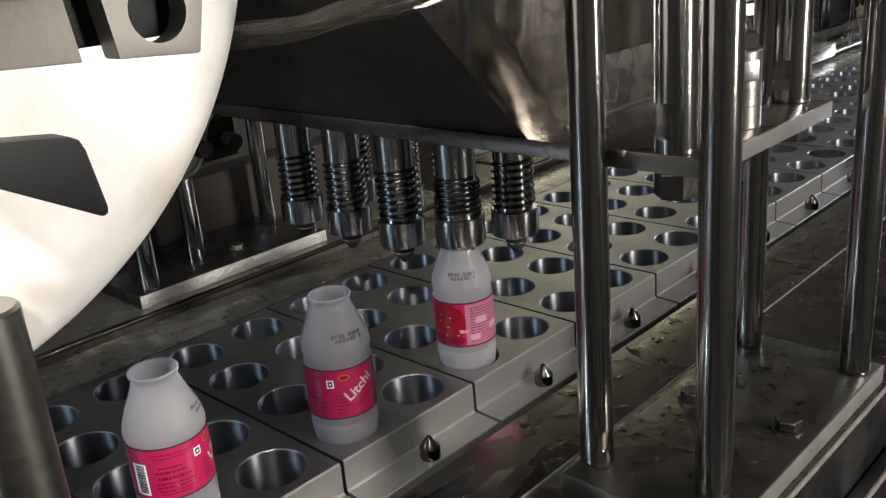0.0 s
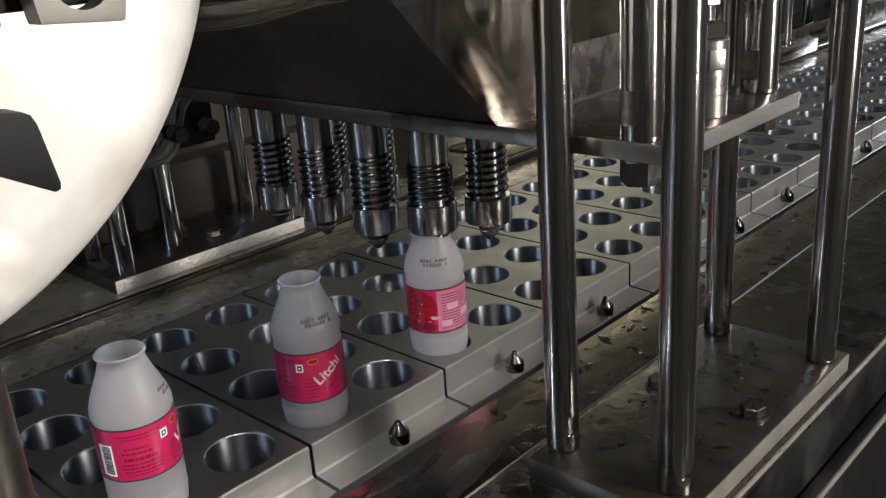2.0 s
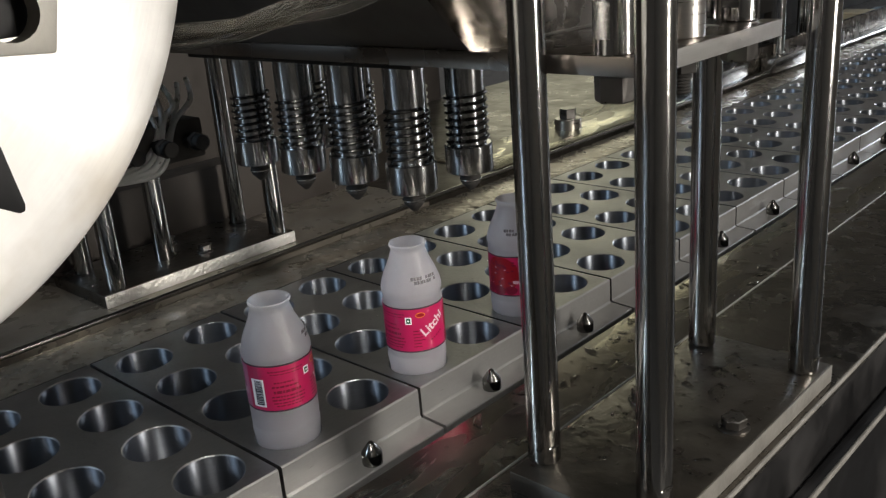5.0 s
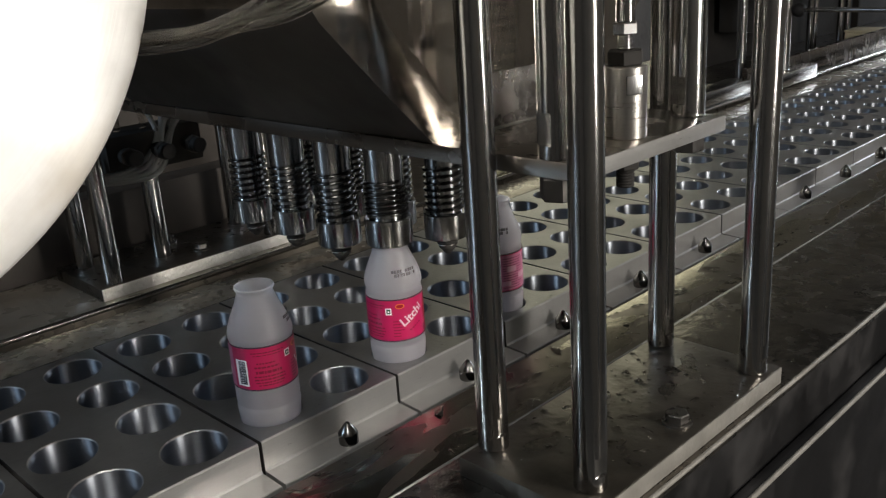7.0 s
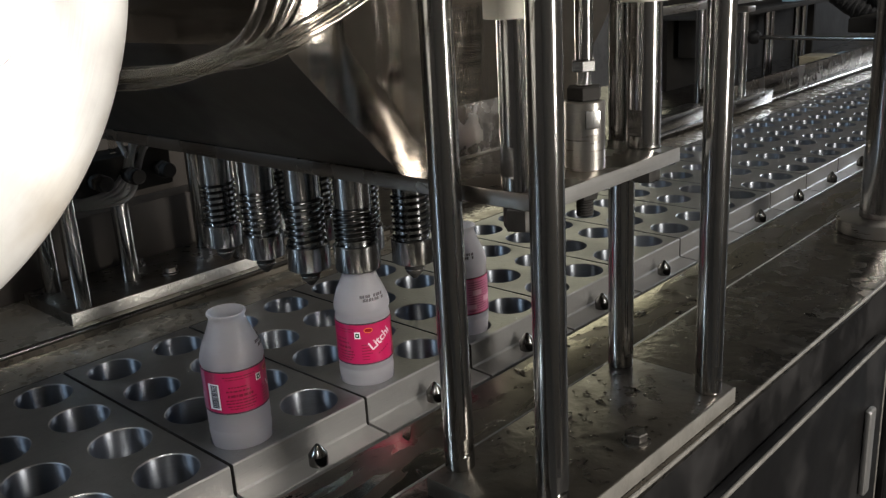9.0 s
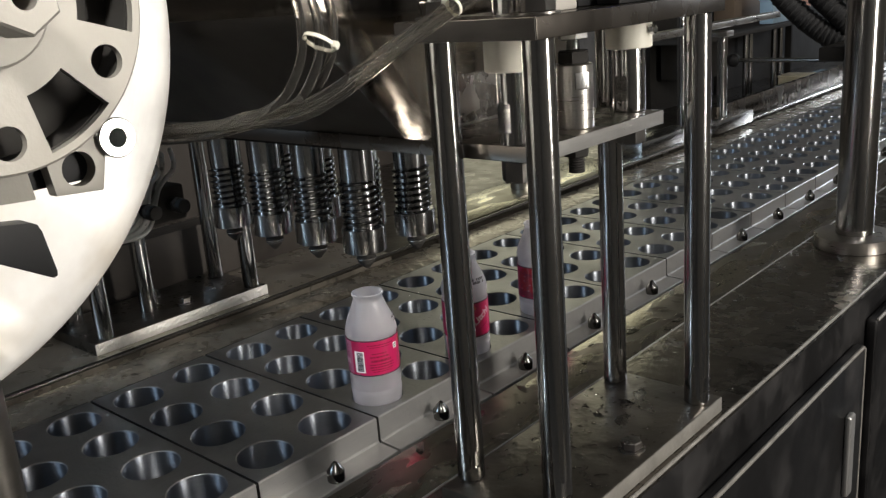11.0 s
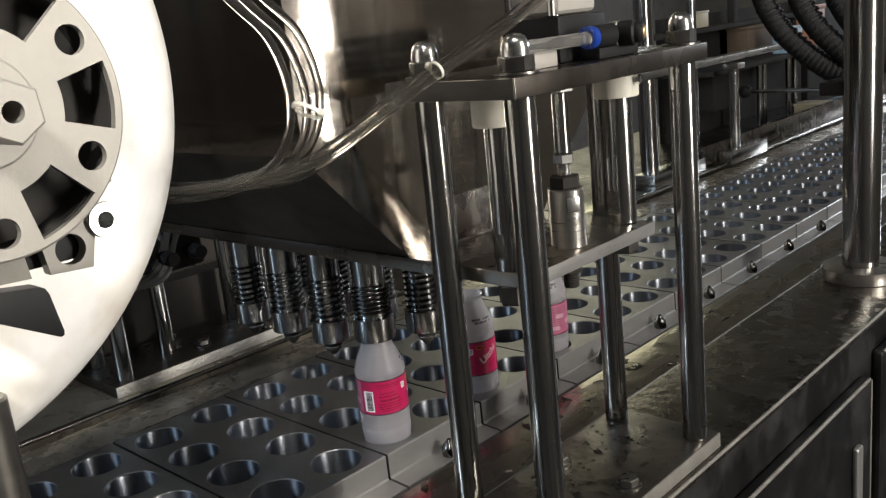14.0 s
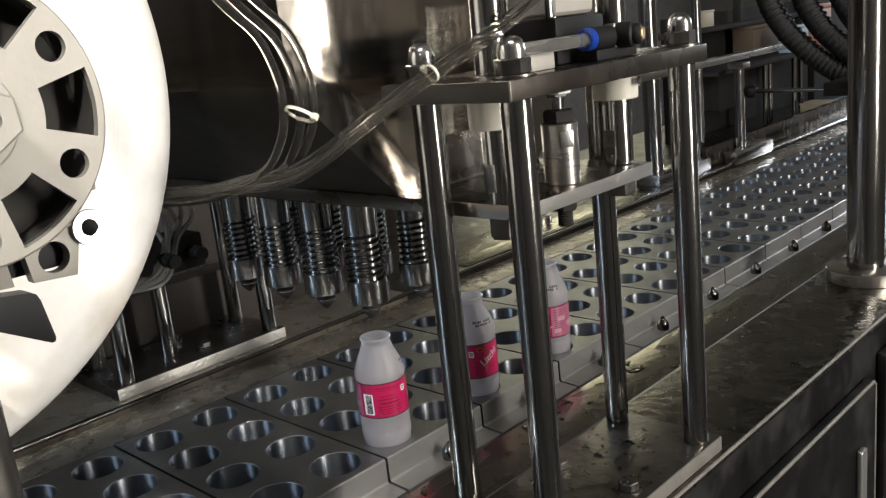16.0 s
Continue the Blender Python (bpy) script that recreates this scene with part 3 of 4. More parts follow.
def bottle(label_z, label, at, date_angle):
    b = thing("drink_bottle", label, "bottle", "bottles on the conveyor", at=at)
    out = [(0.0, -0.0075), (0.016, -0.0085), (0.0205, -0.0105), (0.0226, -0.0090), (0.0238, -0.005), (0.0244, 0.001), (BR, 0.0065), (BR, 0.0095), (0.0245, 0.0112), (0.0245, 0.0120), (BR, 0.0138), (BR, 0.054),
           (0.0249, 0.0580), (0.0242, 0.0612), (0.0242, 0.0630), (0.0252, 0.0662), (0.0252, 0.0695), (0.0244, 0.0733), (0.0230, 0.0778), (0.0210, 0.0830),
           (0.0165, 0.0930), (0.0146, 0.0985), (0.0139, 0.1010), (0.0145, 0.1028), (0.0154, 0.1042), (0.0155, 0.1052), (0.0150, 0.1060), (0.0140, 0.1056),
           (0.0131, 0.1020), (0.0136, 0.0980), (0.0190, 0.0830), (0.0229, 0.0720), (0.0235, 0.0650), (0.0236, 0.0070), (0.0222, -0.004), (0.0, -0.0050)]
    part("body", lathe(out, 48), MILKY, b, "milky translucent plastic")
    z0, z1, r = label_z[0], label_z[1], BR + 0.00022
    lab = part("label", shell(bmesh.new(), 0, 360, z0, z1, r, 72), PINK, b, "glossy pink printed wrap label")
    h = z1 - z0
    r1, r2, r3 = r + 0.00012, r + 0.0002, r + 0.0003
    for zz in (z0, z1 - 0.0012):
        part("label_border", shell(bmesh.new(), 0, 360, zz, zz + 0.0012, r1, 72), INK, lab, "thin dark border line")
    part("barcode_field", shell(bmesh.new(), -15, 9, z0 + 0.10 * h, z0 + 0.70 * h, r1), WHITE, lab)
    bars = bmesh.new()
    rng = random.Random(5)
    z = z0 + 0.14 * h
    while z < z0 + 0.66 * h:
        w = rng.choice((0.0006, 0.0009, 0.0013))
        shell(bars, -9, 6, z, z + w, r2)
        z += w + rng.choice((0.0002, 0.0003))
    part("barcode_bars", bars, INK, lab)
    txt = bmesh.new()
    rows = ((0.86, 18, 78, .8), (0.80, 22, 74, .6), (0.62, 26, 60, 1.0), (0.53, 22, 66, 1.2), (0.42, 24, 70, 1.8), (0.32, 20, 76, 1.0), (0.25, 20, 76, 1.0), (0.18, 22, 74, 0.9), (0.12, 26, 70, 0.8))
    for fz, a, e, tall in rows:
        x = a
        while x < e:
            w = rng.uniform(3, 9)
            shell(txt, x, min(x + w, e), z0 + fz * h - 0.0006 * tall, z0 + fz * h + 0.0006 * tall, r1, 2)
            x += w + 1.3
    for q in range(6):
        shell(txt, 92, 92 + rng.uniform(14, 22), z0 + (0.12 + 0.07 * q) * h, z0 + (0.12 + 0.07 * q) * h + 0.0008, r1, 3)
    part("small_print", txt, MAROON, lab, "rows of dark unreadable small print")
    part("mark_field", shell(bmesh.new(), 79, 91, z0 + 0.64 * h, z0 + 0.80 * h, r1, 3), WHITE, lab)
    part("mark_square", shell(bmesh.new(), 81, 89, z0 + 0.665 * h, z0 + 0.775 * h, r2, 3), GREEN, lab)
    part("mark_dot", blob(bmesh.new(), 85, z0 + 0.72 * h, 1.8, 0.0008, r3, 10), WHITE, lab)
    part("emblem", blob(bmesh.new(), 108, z0 + 0.83 * h, 9.5, 0.0024, r1), ORANGE, lab, "small orange oval emblem")
    part("emblem_core", blob(bmesh.new(), 108, z0 + 0.83 * h, 7.6, 0.0017, r2), RED, lab)
    part("flavour_word", lettering("Litchi", 0.0113, 113, z0 + 0.33 * h, 33, r2), SOFTWHITE, lab, "slanted white lettering")
    sub = bmesh.new()
    for q in range(5):
        shell(sub, 126 + 5.5 * q, 130 + 5.5 * q, z0 + 0.22 * h + 0.0012 * q, z0 + 0.22 * h + 0.0012 * q + 0.0013, r1, 2)
    part("sub_lettering", sub, MAROON, lab)
    part("fruit_picture", blob(bmesh.new(), 205, z0 + 0.52 * h, 38, 0.465 * h, r1, 32, 0.03), RED, lab, "round red fruit shape")
    for fa, fz, wa, fh in ((176, 0.16, 13, 0.11), (200, 0.13, 15, 0.12), (226, 0.15, 13, 0.11)):
        part("small_fruit", blob(bmesh.new(), fa, z0 + fz * h, wa, fh * h, r2, 18, 0.05), MAROON, lab, "dark red fruit at the foot of the picture")
    shade = bmesh.new()
    for q in range(26):
        blob(shade, 205 + rng.uniform(-28, 28), z0 + (0.55 + rng.uniform(-0.30, 0.32)) * h, rng.uniform(2.2, 5.5), rng.uniform(0.0006, 0.0015), r2, 9, 0.15)
    part("fruit_skin_marks", shade, MAROON, lab, "dark mottling of the fruit's skin")
    gleam = bmesh.new()
    for fa, fz in ((192, 0.70), (190, 0.55), (214, 0.66), (208, 0.44), (182, 0.30), (204, 0.26), (228, 0.27)):
        blob(gleam, fa, z0 + fz * h, 2.6, 0.0006, r3, 8, 0.2)
    part("fruit_gleams", gleam, PALEROSE, lab, "small white gleams on the fruit")
    leaf = bmesh.new()
    blob(leaf, 238, z0 + 0.36 * h, 9, 0.0016, r3, 12, 0.2)
    part("splash_picture", leaf, PALEROSE, lab, "pale splash beside the fruit")
    part("side_panel", shell(bmesh.new(), 243, 338, z0 + 0.05 * h, z1 - 0.05 * h, r1), ROSE, lab, "pale pink panel of small print")
    pt = bmesh.new()
    for q in range(13):
        x = 252
        while x < 326:
            w = rng.uniform(3, 10)
            shell(pt, x, min(x + w, 330), z0 + (0.10 + 0.063 * q) * h, z0 + (0.10 + 0.063 * q) * h + 0.0008, r2, 2)
            x += w + 1.5
    part("panel_print", pt, PANELINK, lab)
    for fa, fe, fz, fy in ((262, 286, 0.52, 0.66), (292, 330, 0.30, 0.44), (250, 270, 0.16, 0.28)):
        part("print_box", shell(bmesh.new(), fa, fe, z0 + fz * h, z0 + fy * h, r3, 4), PALEROSE, lab, "pale box among the small print")
    date = bmesh.new()
    for row in range(2):
        for q in range(9):
            if (q * 5 + row) % 7:
                a = date_angle + q * 6.4
                rz = 0.0764 + row * 0.0031
                rr = 0.0230 + (0.0210 - 0.0230) * (rz - 0.0778) / 0.0052 + 0.0004
                shell(date, a, a + 4.6 + 1.2 * ((q + row) % 2), rz, rz + 0.0028, rr, 2)
    part("date_print", date, GREYINK, b, "smudged grey date stamp")
    return b


SEAT = 0.0026  # the bottles stand a little proud of their pocket floors
bottle_a = bottle((0.0282, 0.0646), "milky plastic drink bottle with pink label and barcode turned outward", pose(-0.035, -0.245, SEAT, 0, 0, -72), 95)
bottle_b = bottle((0.0176, 0.0570), "milky plastic drink bottle with pink label reading Litchi", pose(-0.035, -0.105, SEAT, 0, 0, -140), 96)
bottle_c = bottle((0.0176, 0.0570), "milky plastic drink bottle with red fruit on its label", pose(-0.0370, 0.0345, SEAT, 0, 0, -288), 214)

# ---- front guide frame: base, posts, top bracket ----
ZB = 0.005                              # top of the base plates
POSTS = [(0.1455, -0.0395), (0.228, -0.038), (0.1475, 0.177), (0.233, 0.175)]


def post_bm(r, z0, z1):
    return lathe([(0, z0), (r - 0.001, z0), (r, z0 + 0.001), (r, z1 - 0.001), (r - 0.001, z1), (0, z1)], 40)


def flat_post_bm(r, z0, z1):
    return carve(post_bm(r, z0, z1), box((r - 0.0016, -r, z0 + 0.012), (r + 0.01, r, z0 + 0.026), 0))


def bolt(parent, x, y, z, r=0.0088, h=0.0085):
    b = part("bolt", hexagon(r, 0.0015, h, lathe([(0, 0), (r * 1.25, 0), (r * 1.25, 0.0015), (0, 0.0015)], 24)), BOLTM, parent, "dark hexagon bolt with washer", pose(x, y, z, 0, 0, 17))
    return b


def dome_nut(parent, x, y, z):
    n = part("dome_nut", hexagon(0.0125, 0.0015, 0.012, lathe([(0, 0), (0.0155, 0), (0.0155, 0.0015), (0, 0.0015)], 28)), BOLTM, parent, "chrome domed cap nut", pose(x, y, z, 0, 0, 34))
    part("dome", lathe([(0.0098, 0.012), (0.0100, 0.016), (0.0094, 0.0200), (0.0078, 0.0236), (0.0048, 0.0260), (0, 0.0268)], 28), CHROME, n)
    return n


frame_front = thing("guide_frame", "polished steel four-post guide frame bolted to the bed", "machine frame", "guide frames")
part("base_plate", box((0.136, -0.066, -0.0100), (0.2470, 0.195, ZB), 0.0012), BASE, frame_front, "stained steel base plate")
# Side face gets a paler sheet, standing in for light from the right.
part("base_edge", box((0.2471, -0.066, -0.0095), (0.2481, 0.195, ZB - 0.0004), 0.0003), LIT_WORN, frame_front, "milled edge of the base plate, lit side kept paler")
for x, y in POSTS:
    p = part("post", flat_post_bm(0.0110, ZB, 0.347), ROD, frame_front, at=pose(x, y, 0, 0, 0, -8))
    dome_nut(frame_front, x, y, 0.3612)
bolt(frame_front, 0.229, 0.067, ZB)
bolt(frame_front, 0.158, 0.066, ZB)
part("top_bracket", box((0.130, -0.067, 0.3470), (0.2485, 0.191, 0.3610), 0.001), BRACKET, frame_front, "flat brushed steel top bracket")
# Thin dark plate over the near end, darker than the bracket's other faces.
part("dark_end", box((0.1305, -0.0682, 0.3475), (0.2480, -0.0671, 0.3605), 0.0003), DARK_END, frame_front, "thin dark plate on the near end of the bracket")
for y in (-0.012, 0.147):
    part("bushing", lathe([(0.0130, 0.3467), (0.0185, 0.3467), (0.0190, 0.3457), (0.0190, 0.3235), (0.0182, 0.3227), (0.0130, 0.3227)], 32, closed=True), NYLON, frame_front, "ivory nylon guide bushing", pose(0.186, y, 0))
    part("bushing_screw", hexagon(0.004, 0.0, 0.006, m=Matrix.Translation((0.205, y, 0.337)) @ ALONG_X), CHROME, frame_front)

# air cylinder that lifts the carriage
CX, CY = 0.188, 0.062
cyl = thing("air_cylinder", "aluminium pneumatic cylinder standing on the top bracket", "cylinder")
part("barrel", box((CX - 0.024, CY - 0.025, 0.396), (CX + 0.022, CY + 0.027, 0.60), 0.006, 3), PALE, cyl, "pale aluminium barrel")
part("end_block", box((CX - 0.028, CY - 0.030, 0.3612), (CX + 0.026, CY + 0.032, 0.395), 0.003), BLACK, cyl, "black end block")
part("gland_nut", hexagon(0.0115, 0.337, 0.3468), CHROME, cyl, at=pose(CX, CY, 0, 0, 0, 15))
for dx in (-0.020, 0.020):
    part("tie_rod", rod(0.003, 0.395, 0.60, 10), ROD, cyl, at=pose(CX + dx, CY - 0.029, 0))

# flow control on the bracket
def box_at(m, lo, hi):
    b = box(lo, hi, 0)
    b.transform(m)
    return b


valve = thing("flow_control_valve", "black air flow valve with blue push-in collar and brass screw", "valve")
VX, VZ = 0.230, 0.3775
part("body", box((VX - 0.013, 0.050, 0.3612), (VX + 0.006, 0.104, 0.3695), 0.002), BLACK, valve)
part("collar", lathe([(0.0050, 0.0), (0.0070, 0.0), (0.0082, 0.0010), (0.0082, 0.0075), (0.0050, 0.0075)], 28, closed=True, m=Matrix.Translation((VX, 0.0425, VZ)) @ ALONG_Y), BLUE, valve, "blue push-in collar")
part("elbow", rod(0.0084, 0.0, 0.032, 24, m=Matrix.Translation((VX, 0.050, VZ)) @ ALONG_Y), BLACK, valve)
KNOB_AXIS = Matrix.Translation((VX - 0.004, 0.079, VZ)) @ Matrix.Rotation(radians(-72), 4, "Z") @ ALONG_Y
part("lock_nut", hexagon(0.0105, 0.0, 0.008, m=KNOB_AXIS), BOLTM, valve, "dull steel lock nut")
kn = part("knob", lathe([(0, 0.0081), (0.0090, 0.0081), (0.0095, 0.009), (0.0095, 0.019), (0.0078, 0.0205), (0.0080, 0.0225), (0.0076, 0.0245), (0.0062, 0.0262), (0, 0.0262)], 28, m=KNOB_AXIS), BLACK, valve, "stepped black adjusting knob")
part("screw", carve(rod(0.0046, 0.0258, 0.0275, 20, 0.0003, m=KNOB_AXIS), box_at(KNOB_AXIS, (-0.0007, -0.006, 0.0268), (0.0007, 0.006, 0.029))), BRASS, kn, "slotted brass adjusting screw")
part("mount", box((VX - 0.020, -0.020, 0.3612), (VX - 0.004, 0.012, 0.3725), 0.0015), PALE, valve, "ivory plastic mounting block")

# ---- back guide frame ----
frame_back = thing("guide_frame", "four-post guide frame with wet bright-edged base behind the conveyor", "machine frame", "guide frames")
part("base_plate", box((-0.540, -0.065, -0.0100), (-0.4165, 0.191, ZB), 0.0012), BASE, frame_back, "stained steel base plate")
# Pale sheet carries the glare on this side of the base.
part("base_edge", box((-0.4164, -0.065, -0.0095), (-0.4152, 0.191, ZB - 0.0006), 0.0003), LIT_WET_EDGE, frame_back, "wet milled edge of the base plate, lit brightness in its colour")
for x, y in ((-0.428, -0.044), (-0.512, -0.040), (-0.428, 0.174), (-0.512, 0.174)):
    part("post", post_bm(0.0105, ZB, 0.347), ROD, frame_back, at=pose(x, y, 0))
bolt(frame_back, -0.517, 0.074, ZB)
bolt(frame_back, -0.450, 0.083, ZB)
part("top_bracket", box((-0.535, -0.069, 0.3465), (-0.410, 0.191, 0.3620), 0.001), STEEL, frame_back)

# ---- lifting carriage with hopper plate and nozzles ----
carriage = thing("filling_carriage", "steel filling carriage with hopper and spring-loaded nozzles", "filling machine")
part("carriage_plate", box((-0.488, -0.0205, 0.2015), (0.210, 0.1580, 0.2130), 0.0008), BRACKET, carriage, "dark brushed steel carrier plate")
# Outer side drawn paler than the plate, as light would leave it.
part("plate_edge", box((0.2101, -0.0203, 0.2018), (0.2111, 0.1578, 0.2126), 0.0002), EDGE, carriage, "milled plate edge, lit side paler than the plate")


def hopper_bm():
    bm = bmesh.new()
    x0, x1 = -0.365, 0.0898
    levels = [(z, -0.0185 - d, 0.1585 + d, r) for z, d, r in ((0.2132, 0.0, 0.0035), (0.222, 0.0085, 0.0050), (0.232, 0.018, 0.0060), (0.250, 0.035, 0.0065), (0.270, 0.054, 0.007), (0.304, 0.086, 0.010),
              (0.313, 0.0915, 0.012), (0.345, 0.0925, 0.034), (0.40, 0.0925, 0.052), (0.66, 0.0925, 0.058))]
    rings, arc = [], 16
    for z, y0, y1, r in levels:
        ring = []
        s = 0.030 + 0.3 * min(0.05, max(0.0, z - 0.2132))      # the front sheet falls back gently towards a crisp slanted edge
        turns = [radians(18) * (k / arc) ** 0.4 for k in range(arc + 1)]
        fall = [(0.0, 0.0)]
        for p, q in zip(turns, turns[1:]):
            fall.append((fall[-1][0] + math.sin((p + q) / 2) * s / arc, fall[-1][1] + math.cos((p + q) / 2) * s / arc))
        reach = fall[-1][1]
        ring.append(bm.verts.new((x1, y1, z)))
        for cy, a0 in ((y1 - r, 90), (y0 + r, 180)):
            for k in range(arc + 1):
                a = radians(a0 + 90 * k / arc)
                ring.append(bm.verts.new((x0 + r + r * math.cos(a), cy + r * math.sin(a), z)))
        for dx, dy in reversed(fall):
            ring.append(bm.verts.new((x1 - dx, y0 + reach - dy, z)))
        rings.append(ring)
    n = len(rings[0])
    for a, b in zip(rings, rings[1:]):
        for k in range(n):
            bm.faces.new((a[k], a[(k + 1) % n], b[(k + 1) % n], b[k]))
    bm.faces.new(rings[0])
    bm.faces.new(rings[-1])
    return bm


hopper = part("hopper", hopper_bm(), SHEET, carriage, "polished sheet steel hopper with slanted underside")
hopper.data.materials.append(SHADED_SHEET)
# Downward faces take the darker copy, so their shade is painted on.
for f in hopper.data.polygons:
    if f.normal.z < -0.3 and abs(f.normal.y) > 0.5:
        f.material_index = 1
part("film_band", box((0.0899, 0.036, 0.2145), (0.0903, 0.152, 0.2545), 0.0001), FILM, hopper, "frosted strip of leftover film")
part("weld_bead", box((0.0893, 0.014, 0.2128), (0.0920, 0.152, 0.2150), 0.0008), STEEL, hopper)
for y in (-0.010, 0.147):
    bar = lathe([(0, 0.2131), (0.0120, 0.2131), (0.0127, 0.2138), (0.0127, 0.360), (0, 0.360)], 36)
    part("guide_bar", carve(bar, box((-0.02, -0.03, 0.2225), (0.02, -0.0104, 0.2430), 0)), ROD, carriage, "ground guide bar with a wrench flat", pose(0.186, y, 0, 0, 0, -14))
    part("guide_nut", hexagon(0.0125, 0.186, 0.2013), BOLTM, carriage, "dull hexagon nut under the plate", pose(0.186, y, 0, 0, 0, 20))
cp = part("rod_coupler", lathe([(0, 0.2131), (0.0140, 0.2131), (0.0145, 0.2138), (0.0145, 0.2605), (0.0137, 0.2615), (0.0, 0.2615)], 36), STEEL, carriage, "turned steel piston coupler", pose(CX, CY, 0))
part("coupler_flat", box((0.0131, -0.0055, 0.243), (0.0149, 0.0055, 0.2555), 0.0006), CHROME, cp, at=pose(0, 0, 0, 0, 0, -32))
part("lock_nut", hexagon(0.0128, 0.2617, 0.271), DARK, cp, "dark hexagon lock nut")
part("thread", lathe([(0.0, 0.271)] + [(0.0046 + 0.0008 * (q % 2), 0.271 + 0.0009 * q) for q in range(16)] + [(0.0, 0.2858)], 20), CHROME, cp)
part("end_nut", hexagon(0.0088, 0.281, 0.289), CHROME, cp)
part("piston_rod", rod(0.0064, 0.289, 0.42, 24), ROD, cp, "polished piston rod")
part("coupler_bolt", hexagon(0.0105, 0.191, 0.2013, lathe([(0, 0.178)] + [(0.0056 + 0.0009 * (q % 2), 0.178 + 0.001 * q) for q in range(14)] + [(0, 0.192)], 20)), DARK, cp, "dark threaded stud and nut")

COILS, Z_TOP, Z_SLEEVE = 7, 0.1585, 0.1150
nozzle_parts = {}
body_me = mesh_of("nozzle_body", lathe([(0, 0.2013), (0.0165, 0.2013), (0.0165, Z_TOP + 0.001), (0.0162, Z_TOP), (0.0159, Z_TOP), (0.0159, 0.1152), (0.0128, 0.1150), (0.0128, 0.095), (0, 0.095)], 32), NOZZLE)
sleeve_me = mesh_of("nozzle_sleeve", lathe([(0.0128, Z_SLEEVE), (0.0196, Z_SLEEVE), (0.0206, Z_SLEEVE - 0.001), (0.0206, 0.0924), (0.0199, 0.0912), (0.0172, 0.0910), (0.0168, 0.0916), (0.0172, 0.1025), (0.0125, 0.1065)], 36, closed=True), NOZZLE)
stem_me = mesh_of("nozzle_tip", lathe([(0, 0.105), (0.0085, 0.105), (0.0085, 0.0855), (0.0092, 0.0850), (0.0092, 0.0835), (0.0085, 0.083), (0.0085, 0.0808), (0.0078, 0.0798), (0.0022, 0.0736), (0, 0.0730)], 24), DARK)
ring_me = mesh_of("tip_ring", lathe([(0.0086, 0.0842), (0.0096, 0.0842), (0.0096, 0.0832), (0.0086, 0.0832)], 24, closed=True), CHROME)
pitch = (Z_TOP - Z_SLEEVE) / COILS
turn = [(0.0178 * math.cos(2 * math.pi * k / 24), 0.0178 * math.sin(2 * math.pi * k / 24), pitch * k / 24) for k in range(25)]
coil_me = mesh_of("spring_coil", sweep(turn, 0.00125, 8, steps=1), SPRING)
for i in range(4):
    for j in range(2):
        nz = part("nozzle", rod(0.0175, 0.1960, 0.2014, 32), CHROME, carriage, "spring-loaded steel filling nozzle" if i + j == 0 else "", pose(-0.0345 - 0.0695 * i, 0.035 + 0.07 * j, 0, 0, 0, 40 * i + 70 * j))
        kids = []
        for nm, me in (("nozzle_body", body_me), ("nozzle_tip", stem_me), ("tip_ring", ring_me), ("nozzle_sleeve", sleeve_me)):
            o = new(nm, me)
            o.parent = nz
            kids.append(o)
        coils = []
        for k in range(COILS):
            o = new("spring_coil", coil_me)
            o.parent, o.location = nz, (0, 0, Z_SLEEVE + pitch * k)
            coils.append(o)
        nozzle_parts[i, j] = (kids[3], coils)
part("nozzle_manifold", box((-0.28, -0.0, 0.1945), (0.010, 0.140, 0.2014), 0.001), DARK, carriage)

# ---- motor disc in front of the hopper ----
motor = thing("drive_wheel", "pale cast drive wheel with openings on a wide spun disc", "wheel")
WY, WZ = -0.4132, 0.3880
HC = Matrix.Translation((0, WY, WZ)) @ ALONG_X
disc = lathe([(0, 0.020), (0.219, 0.020), (0.2255, 0.026), (0.2280, 0.034), (0.2272, 0.041), (0.2225, 0.049), (0.2145, 0.056), (0.204, 0.0605), (0.192, 0.0627), (0, 0.0630)], 160, m=Matrix.Translation((0, -0.4112, 0.3919)) @ ALONG_X)
part("disc", disc, DISC, motor, "overlit spun aluminium disc with sloping rim")
part("stop_arm", prism([(-0.3465, 0.2922), (-0.3435, 0.2905), (-0.3420, 0.2870), (-0.3386, 0.2665), (-0.3390, 0.2640), (-0.3410, 0.2635), (-0.392, 0.2930), (-0.404, 0.3000)], "x", 0.146, 0.159, 0.0008), BLACK, motor, "black wedge-shaped stop arm")
part("stop_stem", prism([(-0.352, 0.284), (-0.350, 0.274), (-0.372, 0.286), (-0.376, 0.292)], "x", 0.050, 0.147), CAST, motor)
wheel = lathe([(0, 0.3140), (0.0468, 0.3140), (0.0475, 0.3146), (0.0475, 0.3162), (0.0467, 0.3170), (0.0, 0.3170)], 96, m=HC)
cut = bmesh.new()
for q in range(6):
    a0 = radians(60 * q)
    out = []
    for r, sgn in ((0.0445, 1), (0.0270, -1)):
        for s in range(7):
            a = a0 + sgn * radians(15 if r > 0.03 else 14) * (s / 3 - 1)
            out.append((WY + r * math.cos(a), WZ + r * math.sin(a)))
    prism(out, "x", 0.29, 0.33, bm=cut)
    a = a0 + radians(30)
    lathe([(0, 0.29), (0.0050, 0.29), (0.0050, 0.33), (0, 0.33)], 24, cut, Matrix.Translation((0, WY + 0.0383 * math.cos(a), WZ + 0.0383 * math.sin(a))) @ ALONG_X)
part("wheel_face", carve(wheel, cut), CAST, motor, "cast wheel face with fan-shaped and round openings")
